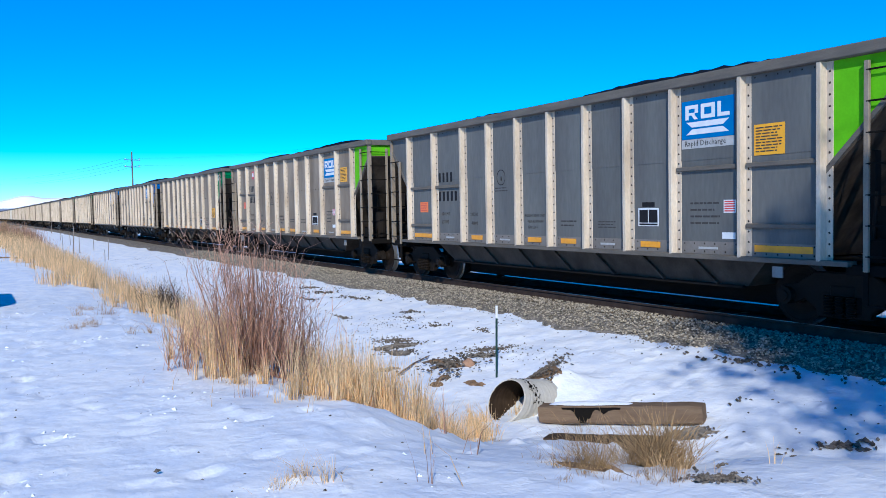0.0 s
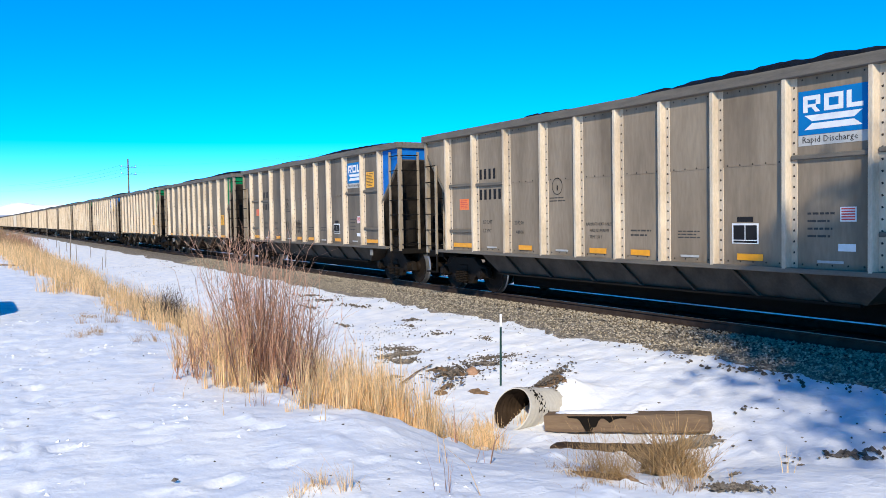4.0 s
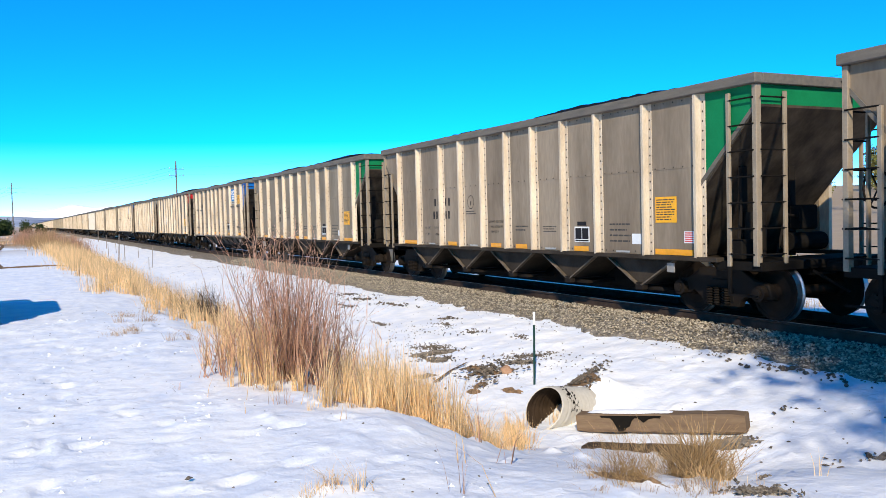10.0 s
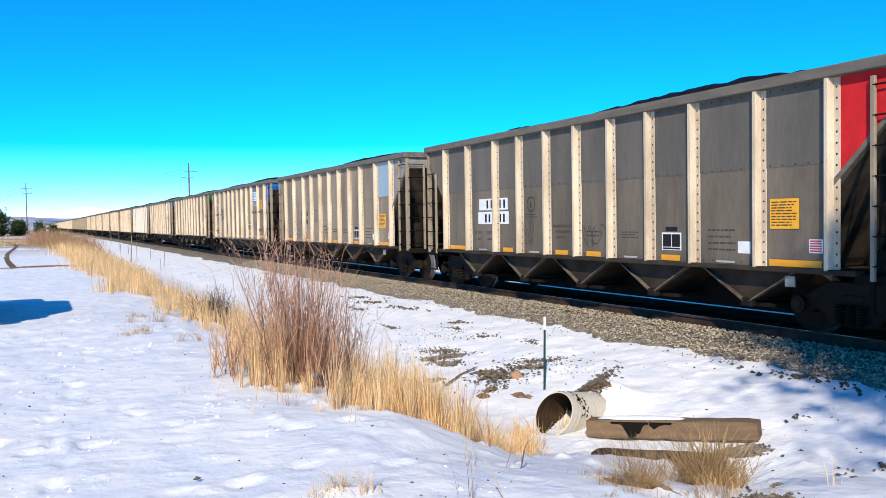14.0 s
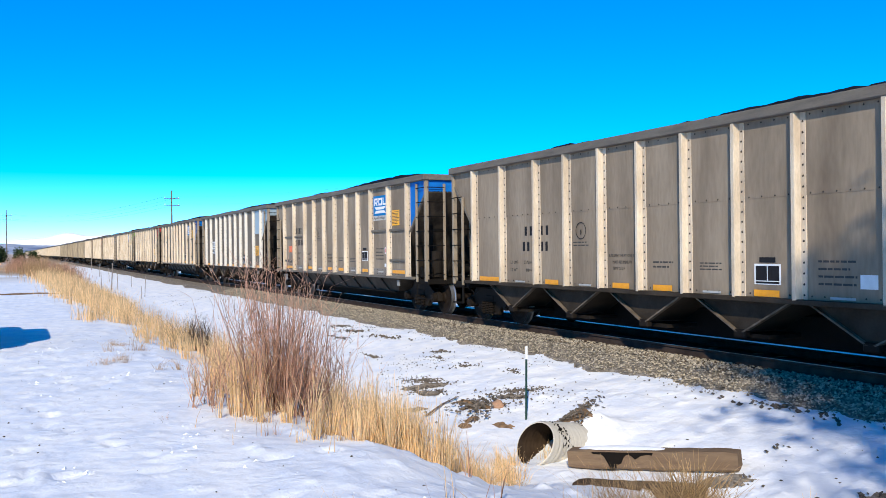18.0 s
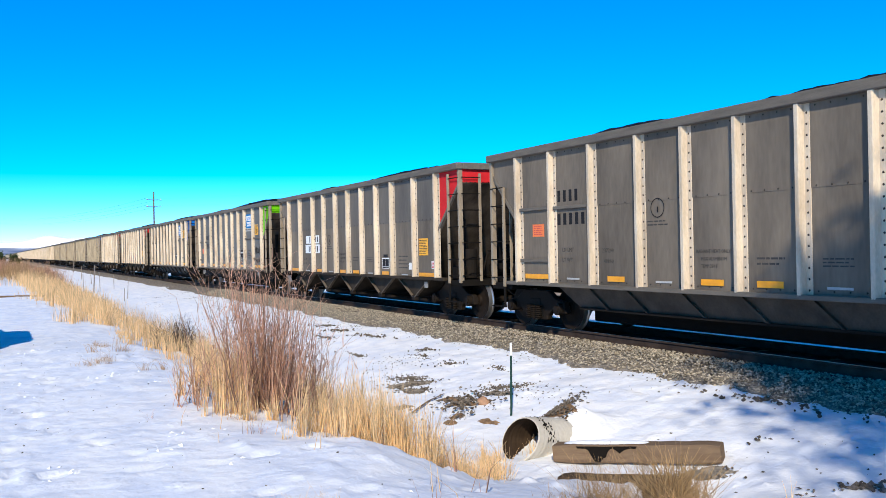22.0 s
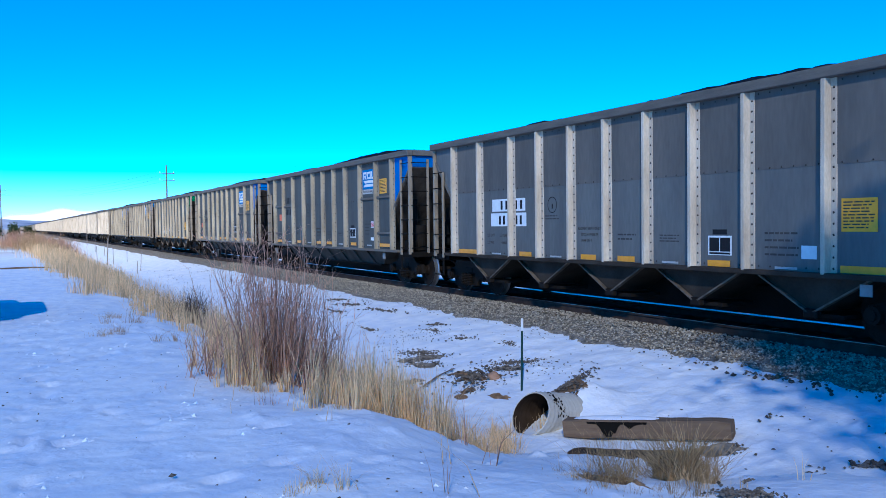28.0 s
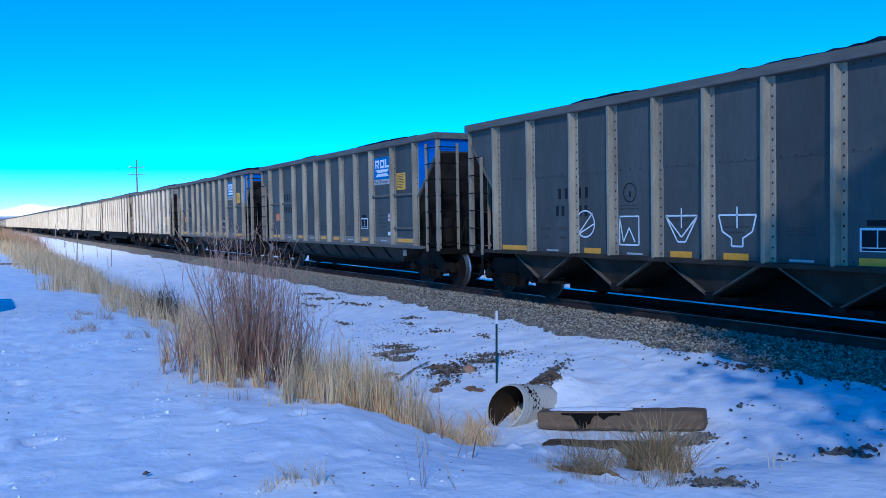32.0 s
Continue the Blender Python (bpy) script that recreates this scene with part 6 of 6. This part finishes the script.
for off, w in ((0.0, 0.13), (2.0, 0.14)):
    verts, faces = [], []
    for i in range(60):
        y = 38 + i * 1.9
        x = -0.6 - 2.0 * ((y - 38) / 60) ** 1.3 - off + 0.5 * math.sin(y * 0.09)
        ww = w * (0.6 + 0.5 * noise.noise(Vector((off, y * 0.3, 5))) + 0.4)
        for s in (-1, 1):
            verts.append((x + s * ww, y, ground_z(x + s * ww, y) + 0.012))
        if i:
            k = len(verts)
            faces.append((k - 4, k - 3, k - 1, k - 2))
    me = bpy.data.meshes.new("wheel_rut")
    me.from_pydata(verts, [], faces)
    me.materials.append(DIRT)
    tagged(new("wheel_rut", me), "muddy brown wheel rut through the snow", "road", kind="structure")
mound("soil_heap", 0.5, 38.5, 2.2, 0.35, 0.06, DIRT, "muddy bare strip across the snowy road", 0.0, 30)


# ---- the parked vehicle ----
def parked_vehicle():
    thing = tagged(new("parked_suv"), "dark parked off-road vehicle on the snowy roadside", "vehicle")
    thing.matrix_basis = pose(-1.62, 17.9, 0.17, 0, 0, 0)
    bm = prism(bmnew(), [(-2.2, 0.45), (-2.25, 0.75), (-2.2, 1.12), (1.0, 1.12), (2.15, 1.02), (2.3, 0.85), (2.3, 0.5), (2.1, 0.38), (-2.0, 0.38)], 0, -0.9, 0.9)
    bmesh.ops.bevel(bm, geom=list(bm.edges), offset=0.05, segments=2, affect="EDGES")
    part("body", bm, BLACK_PAINT, thing, smooth=False)
    bm = prism(bmnew(), [(-2.15, 1.1), (-1.95, 1.62), (-1.7, 1.7), (0.25, 1.7), (0.45, 1.64), (1.05, 1.1)], 0, -0.82, 0.82)
    bmesh.ops.bevel(bm, geom=list(bm.edges), offset=0.05, segments=2, affect="EDGES")
    cab = part("cabin", bm, BLACK_PAINT, thing)
    for s in (-1, 1):
        for y0, y1 in ((-1.75, -1.0), (-0.9, -0.2), (-0.1, 0.6)):
            o = [(y0, 1.16), (y1, 1.16), (y1 - (0.3 if y1 > 0.5 else 0), 1.6), (y0, 1.6)]
            part("side_window", prism(bmnew(), o, 0, s * 0.80, s * 0.828), GLASS, cab)
    part("windscreen", prism(bmnew(), [(0.5, 1.62), (0.53, 1.62), (1.05, 1.14), (1.0, 1.14)], 0, -0.7, 0.7), GLASS, cab)
    part("bumper", box(bmnew(), -0.9, 0.9, 2.2, 2.42, 0.42, 0.62, 0.04), CHROME, thing, "silver front bumper")
    part("rear_bumper", box(bmnew(), -0.9, 0.9, -2.4, -2.2, 0.42, 0.62, 0.04), CHROME, thing)
    for s in (-1, 1):
        part("headlight", box(bmnew(), s * 0.86, s * 0.6, 2.27, 2.33, 0.72, 0.9, 0.02), WHITE, thing, "clear headlight")
        part("tail_light", box(bmnew(), s * 0.9, s * 0.75, -2.28, -2.22, 0.75, 1.05, 0.02), LAMP_RED, thing, "red tail light")
        part("mirror", box(bmnew(), s * 0.88, s * 1.05, 0.55, 0.68, 1.15, 1.3, 0.03), BLACK_PAINT, thing)
        for y in (-1.4, 1.45):
            w = part("wheel", bar(bmnew(), (s * 0.66, y, 0.36), (s * 0.92, y, 0.36), 0.37, sides=28), RUBBER, thing)
            part("rim", bar(bmnew(), (s * 0.9, y, 0.36), (s * 0.93, y, 0.36), 0.22, 0.2, sides=16), CHROME, w)


parked_vehicle()


# ---- distance ----
def ridge(name, mat, y, x0, x1, height, seed, label, cat, z0=-6.0, rough=1.0):
    verts, faces, n = [], [], 130
    for i in range(n + 1):
        x = x0 + (x1 - x0) * i / n
        f = math.sin(math.pi * min(1, max(0, i / n))) ** 0.35
        h = height * f * (0.72 + 0.35 * noise.noise(Vector((x * 0.0016, seed, 0))) + 0.22 * rough * noise.noise(Vector((x * 0.007, seed, 2))))
        for d, q in ((-60, 0), (-20, 0.55), (0, 0.85), (40, 1.0), (200, 0)):
            verts.append((x, y + d, z0 + max(2, h) * q))
    for i in range(n):
        for j in range(4):
            a = i * 5 + j
            faces.append((a, a + 5, a + 6, a + 1))
    me = bpy.data.meshes.new(name)
    me.from_pydata(verts, [], faces)
    me.materials.append(mat)
    me.polygons.foreach_set("use_smooth", [True] * len(me.polygons))
    return tagged(new(name, me), label, cat, kind="structure")


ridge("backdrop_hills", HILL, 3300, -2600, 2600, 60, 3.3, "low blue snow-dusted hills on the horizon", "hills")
ridge("backdrop_cloud", CLOUD, 4300, -60, 640, 105, 8.1, "low bank of white cloud over the hills", "cloud", 20, 0.9)
ridge("backdrop_cloud", CLOUD, 4400, -900, -50, 72, 5.3, "low bank of white cloud over the hills", "cloud", 20, 0.9)


# ---- the cloud that drifts in front of the sun near the end ----
def veil_material():
    """Thin cloud: lets part of the sun through, thinner towards its rim."""
    m = bpy.data.materials.new("thin_white_cloud")
    m.use_nodes = True
    n, l = m.node_tree.nodes, m.node_tree.links
    n.remove(n["Principled BSDF"])
    tc, thick, rag = n.new("ShaderNodeTexCoord"), n.new("ShaderNodeVectorMath"), n.new("ShaderNodeTexNoise")
    flat = n.new("ShaderNodeVectorMath")
    flat.operation = "MULTIPLY"
    flat.inputs[1].default_value = (1 / 125, 1 / 85, 0)
    thick.operation = "LENGTH"
    l.new(tc.outputs["Object"], flat.inputs[0])
    l.new(flat.outputs[0], thick.inputs[0])
    rag.inputs["Scale"].default_value, rag.inputs["Detail"].default_value = 0.012, 5
    l.new(tc.outputs["Object"], rag.inputs["Vector"])
    wob = n.new("ShaderNodeMath")
    wob.operation = "MULTIPLY_ADD"
    wob.inputs[1].default_value = 0.3
    l.new(rag.outputs["Fac"], wob.inputs[0])
    l.new(thick.outputs["Value"], wob.inputs[2])
    rim = n.new("ShaderNodeMapRange")
    rim.inputs["From Min"].default_value, rim.inputs["From Max"].default_value = 1.1, 0.75
    rim.inputs["To Min"].default_value, rim.inputs["To Max"].default_value = 0.0, VEIL
    l.new(wob.outputs[0], rim.inputs["Value"])
    clear, body, mix = n.new("ShaderNodeBsdfTransparent"), n.new("ShaderNodeBsdfTranslucent"), n.new("ShaderNodeMixShader")
    body.inputs["Color"].default_value = (0.95, 0.95, 0.96, 1)
    l.new(rim.outputs["Result"], mix.inputs["Fac"])
    l.new(clear.outputs[0], mix.inputs[1])
    l.new(body.outputs[0], mix.inputs[2])
    l.new(mix.outputs[0], n["Material Output"].inputs["Surface"])
    return m


VEIL = 0.4   # share of the light that one of its two sides holds back
def drifting_cloud():
    bm = bmnew()
    bmesh.ops.create_icosphere(bm, subdivisions=5, radius=1)
    for v in bm.verts:
        lump = 1 + 0.12 * noise.noise(v.co * 2.5) + 0.05 * noise.noise(v.co * 7)
        v.co = Vector((v.co.x * 125 * lump, v.co.y * 85 * lump, (v.co.z if v.co.z > 0 else v.co.z * 0.4) * 16 * lump))
    # never in view: added overhead to dim the sun, apart from the horizon clouds
    ob = new("backdrop_cloud", mesh_of(bm, "backdrop_cloud", veil_material(), smooth=True))
    return tagged(ob, "thin white cloud drifting before the sun", "cloud", kind="structure")


CLOUD_VEIL = drifting_cloud()


# dark crumbs, twigs and clods lying on the snow
r9 = random.Random(77)
bits = []
for _ in range(230):
    x, y = r9.uniform(-2.5, 3.0), 4.6 + 14 * r9.random() ** 1.5
    if x < bank_edge(y):
        bits.append((x, y, ground_z(x, y) + 0.003, r9.uniform(0.004, 0.014)))
bits += [(0.98 + r9.gauss(0, 0.012), 5.62 + r9.gauss(0, 0.012), ground_z(1.38, 5.58) + 0.005, 0.02) for _ in range(3)]
stones("snow_crumbs", DARK_STONE, bits, "dark crumbs of soil lying on the snow")
# broken crust and thrown clods of snow
clods = []
while len(clods) < 550:
    x, y = r9.uniform(-2.6, 3.2), 4.3 + 16 * r9.random() ** 1.4
    if x < bank_edge(y) - 0.1 and noise.noise(Vector((x * 0.9, y * 0.6, 12))) > r9.uniform(-0.15, 0.5):
        clods.append((x, y, ground_z(x, y) - 0.006, r9.uniform(0.007, 0.019) * min(1.0, y / 9)))
while len(clods) < 850:
    cx, cy = r9.uniform(-2.4, 2.6), 4.8 + 12 * r9.random() ** 1.4
    for _ in range(r9.randint(3, 9)):
        x, y = cx + r9.gauss(0, 0.16), cy + r9.gauss(0, 0.1)
        if x < bank_edge(y) - 0.1:
            clods.append((x, y, ground_z(x, y) - 0.008, r9.uniform(0.014, 0.034)))
stones("snow_clods", GROUND, clods, "small broken clods of crusted snow")


# ---- what moves ----
def motions():
    over = TO_SUN * (420 / TO_SUN.z)
    walk(CLOUD_VEIL, [(t, pose(over.x - 140 + 11.5 * (t - 22.0), over.y - 12, over.z)) for t in (0, 8, 16, 24, 32)])
    beats = [0, 4, 8, 12, 16, 20, 24, 28, 32]
    for k, car in CARS:
        walk(car, [(t, pose(TRACK_X, centre(k, t), 0)) for t in beats])
        if k > 26:
            continue
        # the wheels roll while the car is close by
        seen = [f for f in range(0, 961) if -12 < centre(k, f / 30) < 38]
        for ob in car.children:
            if ob.name.split(".")[0] == "wheelset":
                p = ob.matrix_basis.translation.copy()
                turn = lambda f: pose(p.x, p.y, p.z, math.degrees((travel(f / 30) - travel(seen[0] / 30)) / 0.457) % 360, 0, 0)
                rows = [(f / 30, turn(f)) for f in seen]
                if seen[0] > 0:
                    rows.insert(0, (0, turn(seen[0])))
                if seen[-1] < 960:
                    rows.append((32, turn(seen[-1])))
                walk(ob, rows)


motions()
